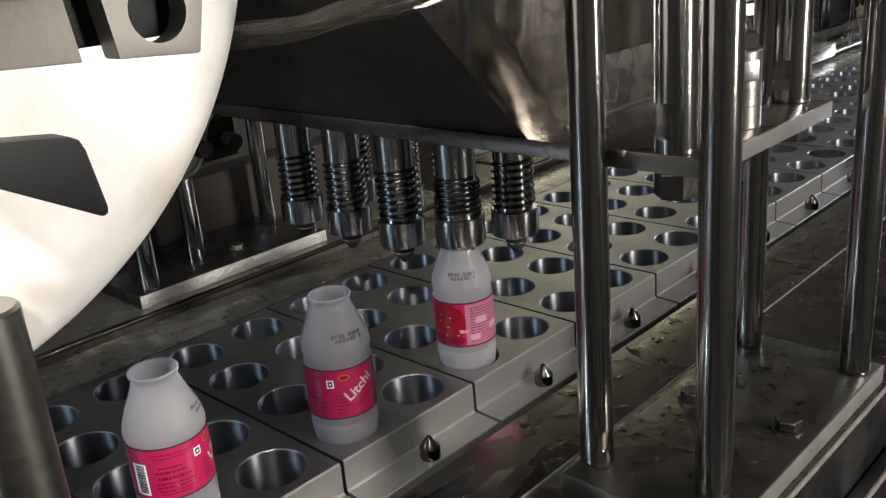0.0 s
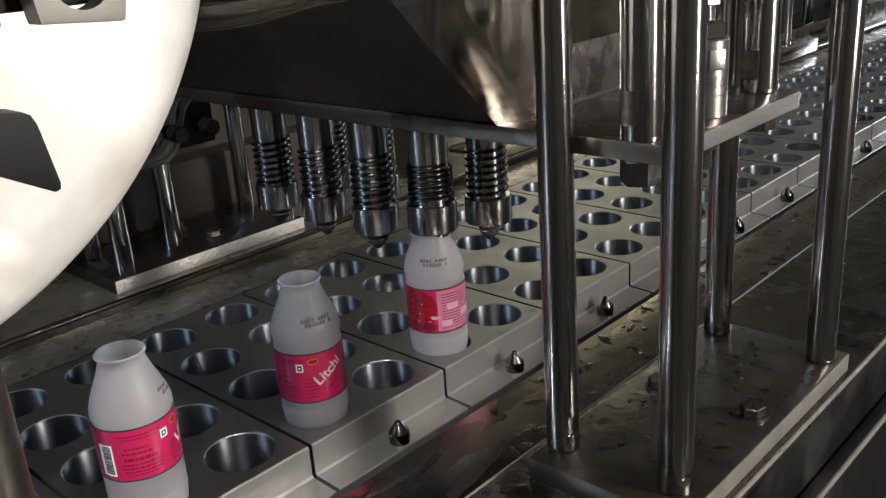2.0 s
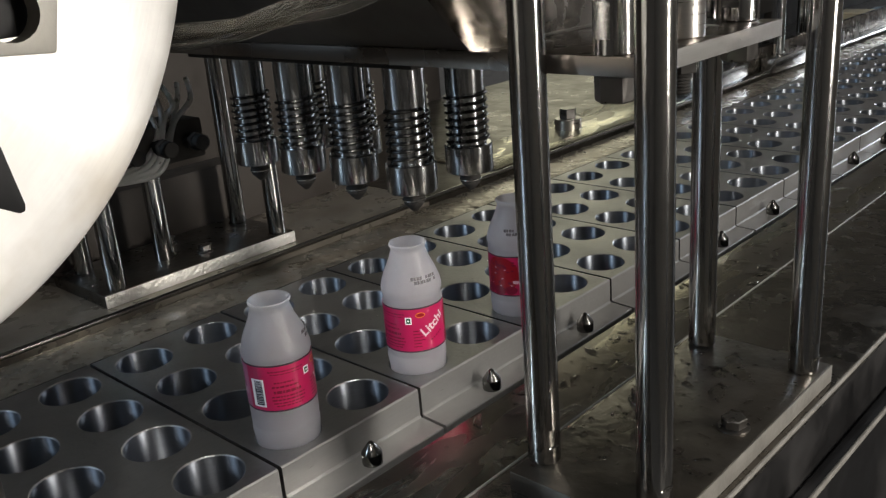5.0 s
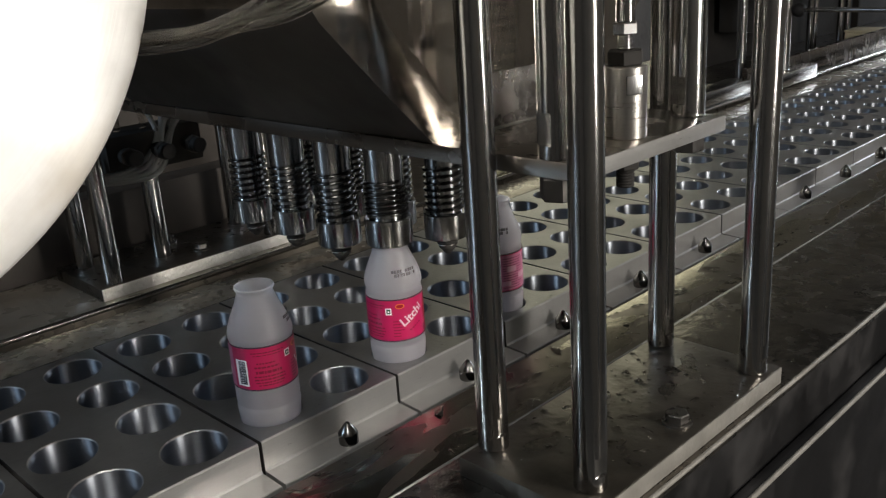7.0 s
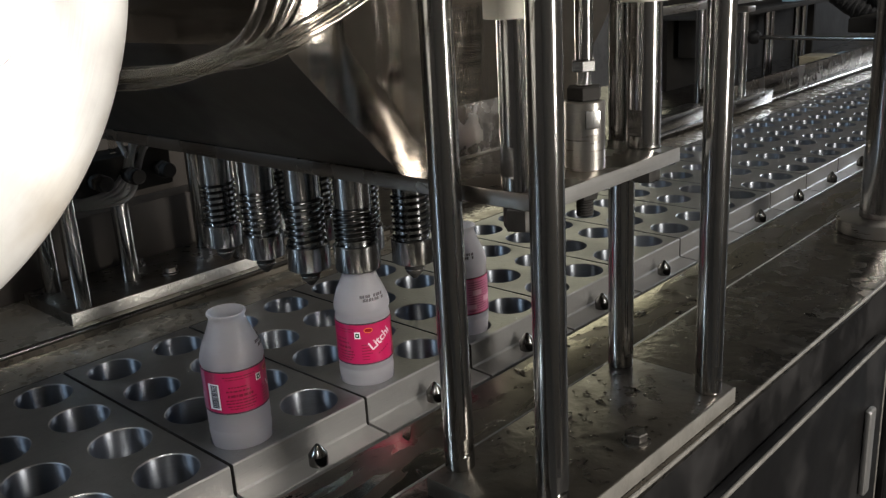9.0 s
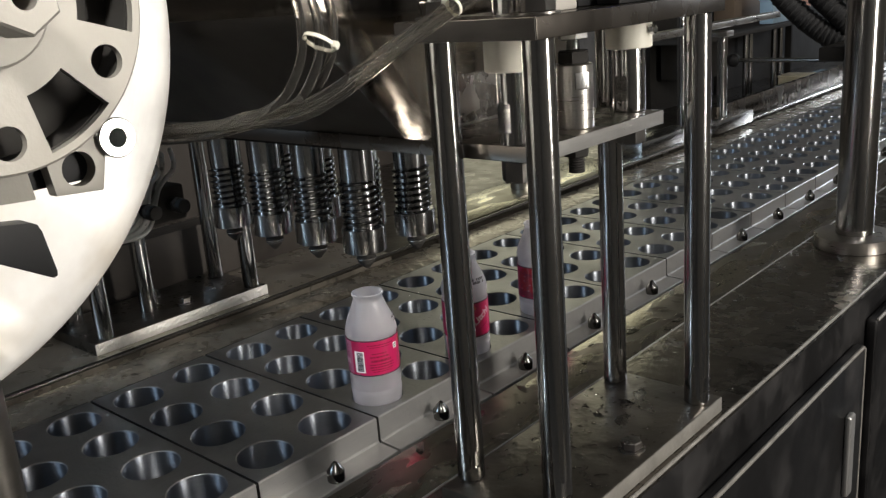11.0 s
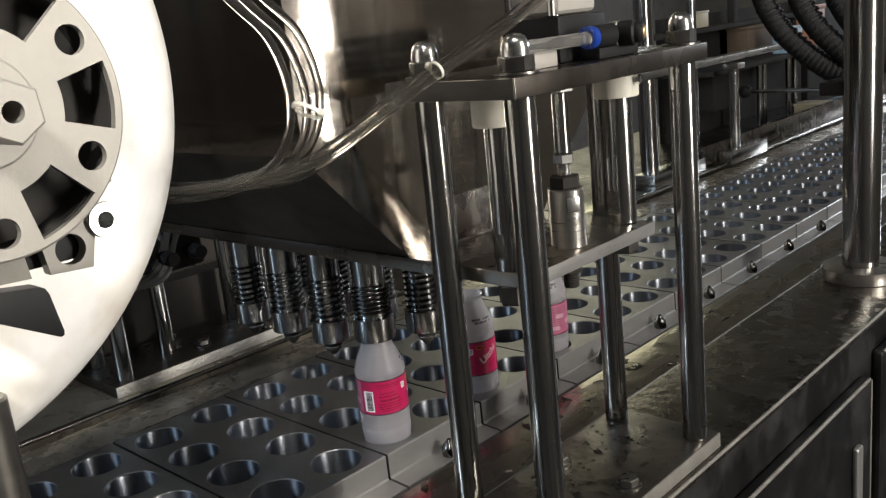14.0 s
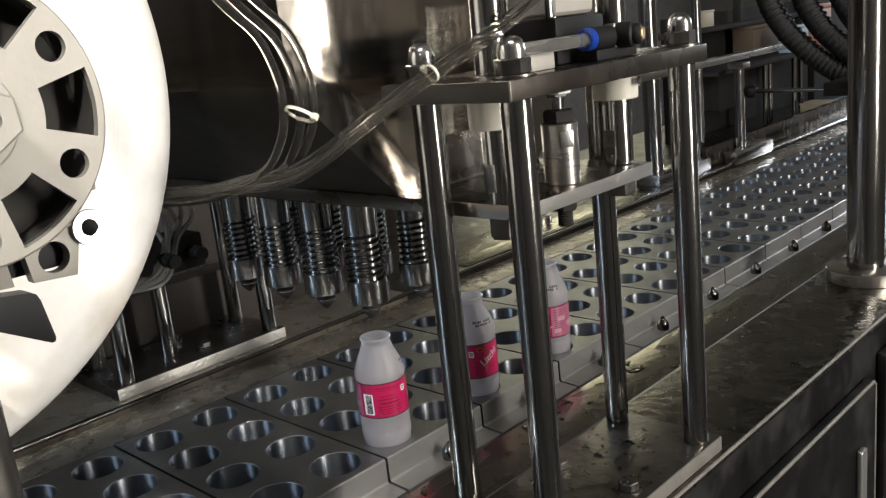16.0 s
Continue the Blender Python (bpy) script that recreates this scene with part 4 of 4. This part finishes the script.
# Rim and back near black: shade inside the openings, put into colour.
part("shaded_wheel_rim", lathe([(0.0438, 0.302), (0.0468, 0.302), (0.0468, 0.3139), (0.0438, 0.3139)], 64, closed=True, m=HC), DARK, motor)
part("shaded_wheel_back", rod(0.0466, 0.298, 0.302, 48, m=HC), DARK, motor)
part("shaft", rod(0.024, 0.050, 0.298, 40, m=HC), CAST, motor)
part("spindle", rod(0.0088, 0.300, 0.328, 32, m=HC), DARK, motor, "dark spindle")
part("hub_washer", rod(0.0180, 0.3155, 0.3195, 40, m=HC), CAST, motor)
nut = carve(hexagon(0.0098, 0.3265, 0.344, m=HC @ pose(0, 0, 0, 0, 0, 5)), lathe([(0, 0.31), (0.0033, 0.31), (0.0033, 0.35), (0, 0.35)], 20, m=HC))
part("hub_nut", nut, CAST, motor, "pale hexagon hub nut with centre hole")
br = prism([(-0.470, 0.3335), (-0.4000, 0.3292), (-0.3790, 0.3276), (-0.3757, 0.3415), (-0.395, 0.362), (-0.470, 0.362)], "x", 0.2935, 0.299, 0.0006)
cut = lathe([(0, 0.27), (0.0056, 0.27), (0.0056, 0.32), (0, 0.32)], 24, m=Matrix.Translation((0, -0.3862, 0.3360)) @ ALONG_X)
prism([(-0.4003, 0.320), (-0.3935, 0.320), (-0.3965, 0.342), (-0.4028, 0.342)], "x", 0.27, 0.32, bm=cut)
part("lug_plate", carve(br, cut), CAST, motor, "cast lug plate with bolt hole")
# Added black box behind the lug's hole and slot, standing in for shade.
part("lug_hole_dark", box((0.286, -0.4050, 0.3310), (0.2932, -0.3800, 0.3445), 0.001), BLACK, motor)
part("lug", box((0.288, -0.375, 0.356), (0.299, -0.366, 0.369), 0.001), CAST, motor)
part("socket_screw", lathe([(0.0032, 0.301), (0.0062, 0.301), (0.0066, 0.3005), (0.0066, 0.284), (0.0, 0.284), (0, 0.292), (0.0032, 0.292)], 28, m=Matrix.Translation((0.0, -0.3723, 0.3437)) @ ALONG_X), CHROME, motor, "socket-head cap screw")
part("motor_body", rod(0.11, -0.16, 0.020, 48, 0.006, m=HC), DARK, motor, "dark motor body")
part("hanger", box((-0.12, -0.45, 0.45), (-0.04, -0.37, 2.6), 0.004), DARK, motor, "dark steel hanger")

# near upright rod with flat top
near = thing("upright_rod", "dark polished upright steel rod standing beside the conveyor", "rod")
part("rod", rod(0.0150, -0.0112, 0.2165, 40, 0.0015), NEARROD, near, at=pose(0.0725, -0.3610, 0))

# ---- clear hoses ----
def hose(points, r=0.0042, mat=TUBE):
    h = thing("air_hose", "clear plastic air hose held with a white cable tie", "hose", "clear air hoses")
    part("hose_wall", sweep(points, r, 12, steps=10), mat, h)
    return h


RUN = [(0.216, 0.060, 0.432), (0.215, 0.015, 0.409), (0.213, -0.041, 0.386), (0.210, -0.099, 0.366), (0.206, -0.144, 0.348), (0.195, -0.184, 0.327), (0.165, -0.190, 0.316), (0.12, -0.190, 0.310), (0.08, -0.191, 0.302), (0.03, -0.197, 0.297), (-0.05, -0.205, 0.295), (-0.25, -0.215, 0.30), (-0.60, -0.22, 0.31)]
LOOP = [(0.165, -0.232, 0.455), (0.180, -0.212, 0.422), (0.190, -0.199, 0.402), (0.196, -0.194, 0.380), (0.198, -0.194, 0.361), (0.190, -0.193, 0.343), (0.165, -0.190, 0.324), (0.12, -0.188, 0.312), (0.08, -0.188, 0.306), (0.03, -0.196, 0.303), (-0.05, -0.205, 0.302), (-0.25, -0.215, 0.31), (-0.60, -0.22, 0.32)]
for dx, dz in ((0, 0), (0.004, 0.005), (-0.002, 0.0062)):
    hose([(x + dx, y + dz * 0.3, z + dz) for x, y, z in RUN], 0.0026)
for dx, dy, dz in ((0, 0, 0), (0.004, 0.007, 0.003), (-0.003, -0.009, 0.002)):
    hose([(x + dx, y + dy, z + dz) for x, y, z in LOOP], 0.0026)
hose([(VX, -0.045, VZ), (VX, -0.02, VZ), (VX, 0.01, VZ), (VX, 0.046, VZ)], 0.0048, STIFFTUBE)


for k in range(5):
    d, e = 0.011 * k, 0.006 * (k % 3)
    hose([(-0.47 - e, 0.045 + d * 1.5, 0.2025 + 0.4 * e), (-0.45 + e, 0.040 + d * 1.2, 0.186), (-0.44, 0.043 + 0.5 * d, 0.158 + e), (-0.438 + 0.5 * e, 0.022 + 0.4 * d, 0.132 - 0.3 * d), (-0.440, -0.012 + 0.3 * d, 0.123 - 0.25 * d), (-0.455, -0.050, 0.130 - 0.2 * d), (-0.47, -0.085 - d, 0.165)], 0.0030, DULLTUBE)


def cable_tie(at, r):
    c = thing("cable_tie", "white nylon cable tie round clear hoses", "cable tie", "cable ties", at=at)
    part("strap", lathe([(r, -0.0010), (r + 0.0008, -0.0010), (r + 0.0008, 0.0010), (r, 0.0010)], 24, closed=True), NYLON, c)
    part("lock", box((r - 0.0003, -0.0018, -0.0019), (r + 0.0030, 0.0018, 0.0019), 0.0005), NYLON, c)
    return c


cable_tie(look((0.2112, -0.098, 0.3705), (0.207, -0.144, 0.352), 30), 0.0052)
cable_tie(look((0.1985, -0.1945, 0.3590), (0.1985, -0.205, 0.3440), 200), 0.0086)

# ---- station beyond ----
def flange_post(x, y, r, top, clamp=False):
    p = thing("support_post", "thick polished steel post on a round flange", "post", "support posts")
    part("shaft", rod(r, 0.0086, top, 40), ROD, p, at=pose(x, y, 0))
    if clamp:
        part("hose_clamp", box((x - 0.066, y + 0.018, 0.243), (x + 0.02, y + 0.160, 0.262), 0.003), DARK, p, "dark steel hose clamp arm")
    part("flange", lathe([(0, -0.010), (r * 2.05, -0.010), (r * 2.1, -0.009), (r * 2.1, 0.0075), (r * 2.02, 0.0085), (0, 0.0085)], 48), STEEL, p, at=pose(x, y, 0))
    return p


flange_post(0.182, 0.758, 0.0248, 1.2, True)
flange_post(-0.447, 1.262, 0.0200, 1.2)

station = thing("sealing_station", "dim steel sealing station of posts, bars and rods", "machine frame")
for x, y in ((-0.46, 1.50), (-0.52, 2.00), (-0.52, 2.03), (-0.52, 2.20), (-0.52, 2.25)):
    part("post", rod(0.011 if y < 1.9 else 0.0075, -0.010, 0.194 if y > 1.9 else 0.85, 28), ROD, station, at=pose(x, y, 0))
part("side_bar", box((-0.425, 1.10, 0.235), (-0.395, 1.93, 0.250), 0.001), STEEL, station, "flat steel bar along the posts")
part("guard_rail", box((-0.425, 1.44, -0.010), (-0.412, 3.4, 0.045), 0.001), BRACKET, station, "long flat guard rail beside the conveyor")
part("guard_strip", box((-0.452, 1.20, -0.010), (-0.400, 1.435, 0.024), 0.001), CHROME, station, "short bright milled strip")
part("slide_bar", rod(0.0125, 0.0221, 0.215, 24), ROD, station, at=pose(-0.400, 1.59, 0))
part("slide_head", box((-0.420, 1.57, 0.2151), (-0.380, 1.61, 0.228), 0.002), STEEL, station)
part("slide_foot", box((-0.409, 1.52, -0.010), (-0.375, 1.72, 0.022), 0.002), CHROME, station)
part("reach_rod", rod(0.005, -0.385, 0.40, 16, m=Matrix.Translation((0, 1.62, 0.155)) @ ALONG_X), ROD, station, "thin steel reach rod")
part("reach_knob", lathe([(0, -0.016), (0.010, -0.014), (0.016, -0.005), (0.016, 0.005), (0.010, 0.014), (0, 0.016)], 24, m=Matrix.Translation((-0.385, 1.62, 0.155)) @ ALONG_X), BLACK, station, "round black knob")
part("rear_panel", box((-0.72, 1.78, -0.010), (-0.70, 3.3, 0.34), 0.002), DARK, station, "dark panel behind the posts")
part("dark_box", box((-0.68, 1.80, 0.08), (-0.56, 1.98, 0.19), 0.006), DARK, station)


BROWN = material("brown_cardboard", (0.17, 0.13, 0.095), 0, 0.75, (12, 12, 12), 0.2, 0.1, 0.1, 40)
CREAM = material("cream_plastic", (0.52, 0.47, 0.34), 0, 0.5, (20, 20, 20), 0.1, 0.1)
SALMON = material("salmon_plastic", (0.50, 0.22, 0.13), 0, 0.5, (20, 20, 20), 0.25, 0.1)
SKY = material("pale_blue_plastic", (0.30, 0.42, 0.52), 0, 0.45, (20, 20, 20), 0.15, 0.1)


def crate(name, label, lo, hi, mat, lid=True):
    """A box with a slightly wider lid or rim."""
    c = thing(name, label, "box")
    h = hi[2] - lo[2]
    part("body", box(lo, (hi[0], hi[1], hi[2] - 0.12 * h), 0.003), mat, c)
    part("lid" if lid else "rim", box((lo[0] - 0.002, lo[1] - 0.002, hi[2] - 0.12 * h + 0.0002), (hi[0] + 0.002, hi[1] + 0.002, hi[2]), 0.002), mat, c)
    return c


cap = thing("stud_nut", "dark hexagon nut on a round flange behind the conveyor", "bolt", at=pose(-0.47, 0.86, -0.010))
part("flange", rod(0.024, 0.0, 0.022, 32, 0.0015), STEEL, cap)
part("nut", hexagon(0.016, 0.0222, 0.040), BOLTM, cap)

shelf = thing("wall_shelf", "dark steel shelf rack crowded with boxes behind the line", "shelf")
part("lower_board", box((-0.699, 1.60, 0.195), (-0.46, 2.75, 0.207), 0.002), DARK, shelf)
part("upper_board", box((-0.699, 1.60, 0.292), (-0.62, 2.75, 0.304), 0.002), DARK, shelf)
for yy in (1.62, 2.16, 2.72):
    part("upright", box((-0.690, yy, -0.010), (-0.668, yy + 0.022, 0.60), 0.001), DARK, shelf)
crate("carton", "brown cardboard carton on the rear shelf", (-0.665, 2.10, 0.2072), (-0.600, 2.34, 0.2900), BROWN)
crate("junction_box", "small cream junction box on the rear shelf", (-0.685, 1.90, 0.3042), (-0.655, 1.97, 0.350), CREAM)
crate("spool_box", "salmon coloured plastic box on the rear shelf", (-0.54, 2.31, 0.2072), (-0.49, 2.41, 0.330), SALMON)
crate("parts_bin", "pale blue plastic parts bin on the rear shelf", (-0.52, 2.09, 0.2072), (-0.48, 2.21, 0.280), SKY, False)
crate("parts_bin", "pale blue plastic bin beside the conveyor end", (-0.52, 2.42, -0.0098), (-0.435, 2.60, 0.020), SKY, False)
crate("carton", "small beige carton beside the conveyor end", (-0.52, 2.24, -0.0098), (-0.44, 2.33, 0.042), CREAM)


def ribbed_hose(points):
    h = thing("corrugated_hose", "black corrugated cable hose hanging in a curve", "hose", "corrugated hoses")
    core = sweep(points, 0.0165, 16, steps=8)
    part("hose_wall", core, RUBBER, h)
    pts = [Vector(p) for p in points]
    ribs = bmesh.new()
    for a, b in zip(pts, pts[1:]):
        for k in range(5):
            p = a.lerp(b, k / 5)
            q = (b - a).to_track_quat("Z", "Y").to_matrix().to_4x4()
            lathe([(0.0160, -0.0024), (0.0176, -0.0016), (0.0176, 0.0016), (0.0160, 0.0024)], 16, ribs, Matrix.Translation(p) @ q)
    tagged(part("ribs", ribs, RUBBER, h), kind="stuff")
    return h


for k in range(3):
    dx = 0.055 * k
    ribbed_hose([(-0.036 + dx, 0.90, 0.52), (-0.027 + dx, 0.90, 0.42), (-0.013 + dx, 0.90, 0.370), (0.014 + dx, 0.90, 0.328), (0.052 + dx, 0.90, 0.292), (0.086 + dx * 0.8, 0.90, 0.268), (0.125 + dx * 0.5, 0.90, 0.252)])

# Unseen lamp body, added to carry the spot on the disc.
lamp = thing("added_disc_lamp", "small black lamp, unseen, added to brighten the disc", "lamp", at=look((0.80, -0.86, 0.93), (0.05, -0.36, 0.36)))
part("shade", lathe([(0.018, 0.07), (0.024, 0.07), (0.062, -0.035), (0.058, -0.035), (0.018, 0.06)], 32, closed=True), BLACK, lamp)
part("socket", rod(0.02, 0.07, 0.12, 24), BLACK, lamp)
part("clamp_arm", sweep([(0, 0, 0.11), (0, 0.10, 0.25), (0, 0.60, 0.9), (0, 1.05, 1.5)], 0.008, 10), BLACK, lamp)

# dark beam and pneumatic clutter behind the conveyor
beam = tagged(part("rear_beam", box((-0.60, -0.9, -0.010), (-0.555, 0.38, 0.075), 0.003), GRIME), "dark grimy steel beam behind the guide frame", "beam")
cover = tagged(part("rear_cover", box((-0.95, -1.2, -0.10), (-0.93, 1.02, 0.55), 0.003), GRIME, smooth=False), "dark machine cover panel", "panel")


def manifold(at):
    m = thing("valve_manifold", "grimy pneumatic valve manifold with hanging clear tubes", "manifold", at=at)
    part("block", box((-0.03, -0.06, 0.0), (0.03, 0.06, 0.045), 0.003), DARK, m)
    for k in range(3):
        f = part("fitting", rod(0.009, 0.0, 0.03, 20, m=Matrix.Translation((0.03, -0.04 + 0.04 * k, 0.022)) @ ALONG_X), DARK, m)
        part("fitting_nut", hexagon(0.011, 0.012, 0.02, m=Matrix.Translation((0.03, -0.04 + 0.04 * k, 0.022)) @ ALONG_X), GRIME, f)
        part("tube", sweep([(0.0 + 0.006 * k, -0.03 + 0.03 * k, 0.045), (0.012, -0.035 + 0.03 * k, 0.09), (-0.01 + 0.01 * k, -0.03 + 0.02 * k, 0.15), (0.02, -0.06 + 0.03 * k, 0.22)], 0.004, 10), TUBE, m, "clear tube")
    part("stand", rod(0.011, -0.115, 0.0, 20), ROD, m)
    return m


manifold(pose(-0.470, 0.040, 0.120))

# ---- water on the bed ----
def puddle_stuff():
    rng = random.Random(11)
    bm = bmesh.new()
    def drop(x, y, z, rx, ry, h, rot, lob):
        seg = 12
        rings = []
        for f, hh in ((1.0, 0.0), (0.86, 0.55), (0.5, 0.92)):
            rings.append([bm.verts.new((x + math.cos(rot) * rx * f * math.cos(t) * (1 + lob * math.sin(3 * t + x * 900)) - math.sin(rot) * ry * f * math.sin(t) * (1 + lob * math.cos(2 * t + y * 700)),
                                        y + math.sin(rot) * rx * f * math.cos(t) * (1 + lob * math.sin(3 * t + x * 900)) + math.cos(rot) * ry * f * math.sin(t) * (1 + lob * math.cos(2 * t + y * 700)), z + h * hh)) for t in [2 * math.pi * k / seg for k in range(seg)]])
        top = bm.verts.new((x, y, z + h))
        for a, b in zip(rings, rings[1:]):
            for k in range(seg):
                bm.faces.new((a[k], a[(k + 1) % seg], b[(k + 1) % seg], b[k]))
        for k in range(seg):
            bm.faces.new((rings[-1][k], rings[-1][(k + 1) % seg], top))
    for k in range(150):
        r = rng.uniform(0.0006, 0.0026)
        drop(rng.uniform(0.053, 0.115), rng.uniform(-0.35, 0.75), -0.0112, r, r * rng.uniform(0.6, 1.6), r * 0.35, rng.uniform(0, 3), 0.2)
    for k in range(130):
        r = rng.uniform(0.0006, 0.0021)
        drop(rng.uniform(0.14, 0.243), rng.uniform(-0.06, 0.19), ZB, r, r * rng.uniform(0.6, 1.6), r * 0.35, rng.uniform(0, 3), 0.2)
    for k in range(46):
        s = rng.uniform(0.0025, 0.0075)
        drop(rng.uniform(0.056, 0.112), rng.uniform(-0.20, 0.55), -0.0112, s * rng.uniform(1.0, 2.0), s * rng.uniform(0.35, 0.8), rng.uniform(0.0010, 0.0017), rng.uniform(0, 3.1), 0.34)
    for k in range(22):
        s = rng.uniform(0.002, 0.0045)
        drop(rng.uniform(0.145, 0.235), rng.uniform(-0.05, 0.18), ZB, s * rng.uniform(1.0, 2.0), s * rng.uniform(0.35, 0.7), 0.0014, rng.uniform(0, 3.1), 0.34)
    for x, y, z, a, b, rot in ((0.198, 0.008, ZB, 0.0085, 0.0020, 0.55), (0.186, 0.002, ZB, 0.0055, 0.0022, 0.2), (0.207, 0.014, ZB, 0.0050, 0.0018, 0.8), (0.232, 0.232, -0.010, 0.007, 0.002, 0.4), (0.236, 0.240, -0.010, 0.004, 0.002, 1.2), (0.225, 0.42, -0.010, 0.006, 0.002, 0.1)):
        drop(x, y, z, a * 1.25, b, 0.0016, rot, 0.32)
    for k in range(60):
        r = rng.uniform(0.0008, 0.003)
        drop(rng.uniform(-0.53, -0.416), rng.uniform(-0.06, 0.18), ZB, r, r * rng.uniform(0.6, 1.4), r * 0.3, rng.uniform(0, 3), 0.2)
    for k in range(320):
        r = rng.uniform(0.0007, 0.0028)
        drop(rng.uniform(-0.372, -0.306), rng.uniform(-0.25, 0.45), -0.0185, r, r * rng.uniform(0.5, 2.2), r * 0.28, rng.uniform(0, 3), 0.3)
    return bm


tagged(part("water_drops", puddle_stuff(), WATER), "scattered water drops and small puddles on the steel", "water", kind="stuff")


# ---- movement ----
def motions():
    def lift(rows):
        walk(carriage, [(t, pose(0, 0, z)) for t, z in rows])
        walk(nozzle_parts[0, 0][0], [(t, pose(0, 0, max(0.0, PRESS - z))) for t, z in rows])
        for k, c in enumerate(nozzle_parts[0, 0][1]):
            walk(c, [(t, pose(0, 0, Z_SLEEVE + pitch * k + max(0.0, PRESS - z) * (1 - k / COILS))) for t, z in rows])

    PRESS = 0.013
    lift([(0, 0), (3.25, 0), (3.35, 0.008), (3.5, 0.0252), (3.6, 0.038), (3.7, 0.050), (3.9, 0.056), (4.2, 0.058), (5.1, 0.058), (5.35, 0.045), (5.6, 0.012), (5.75, 0), (6.0, 0), (9.4, 0),
          (9.55, 0.012), (9.75, 0.036), (9.95, 0.052), (10.2, 0.058), (11.0, 0.058), (11.2, 0.050), (11.3, 0.044), (11.5, 0.0253), (11.7, 0.009), (11.9, 0.001), (12.0, 0), (15.38, 0), (15.5, 0.0210), (15.6, 0.033), (15.8, 0.047), (16.0, 0.0542)])
    steps = [(0, 0.0), (4.0, 0.0), (4.2, 0.012), (4.6, 0.07), (5.0, 0.128), (5.2, P), (9.9, P), (10.1, P + 0.012), (10.5, P + 0.07), (10.9, P + 0.128), (11.1, 2 * P), (16, 2 * P)]
    walk(conveyor, [(t, pose(0, s, 0)) for t, s in steps])
    for b, x, y, turn_deg in ((bottle_a, -0.035, -0.245, -72), (bottle_b, -0.035, -0.105, -140), (bottle_c, -0.037, 0.0345, -288)):
        walk(b, [(t, pose(x, y + s, SEAT, 0, 0, turn_deg)) for t, s in steps])


motions()
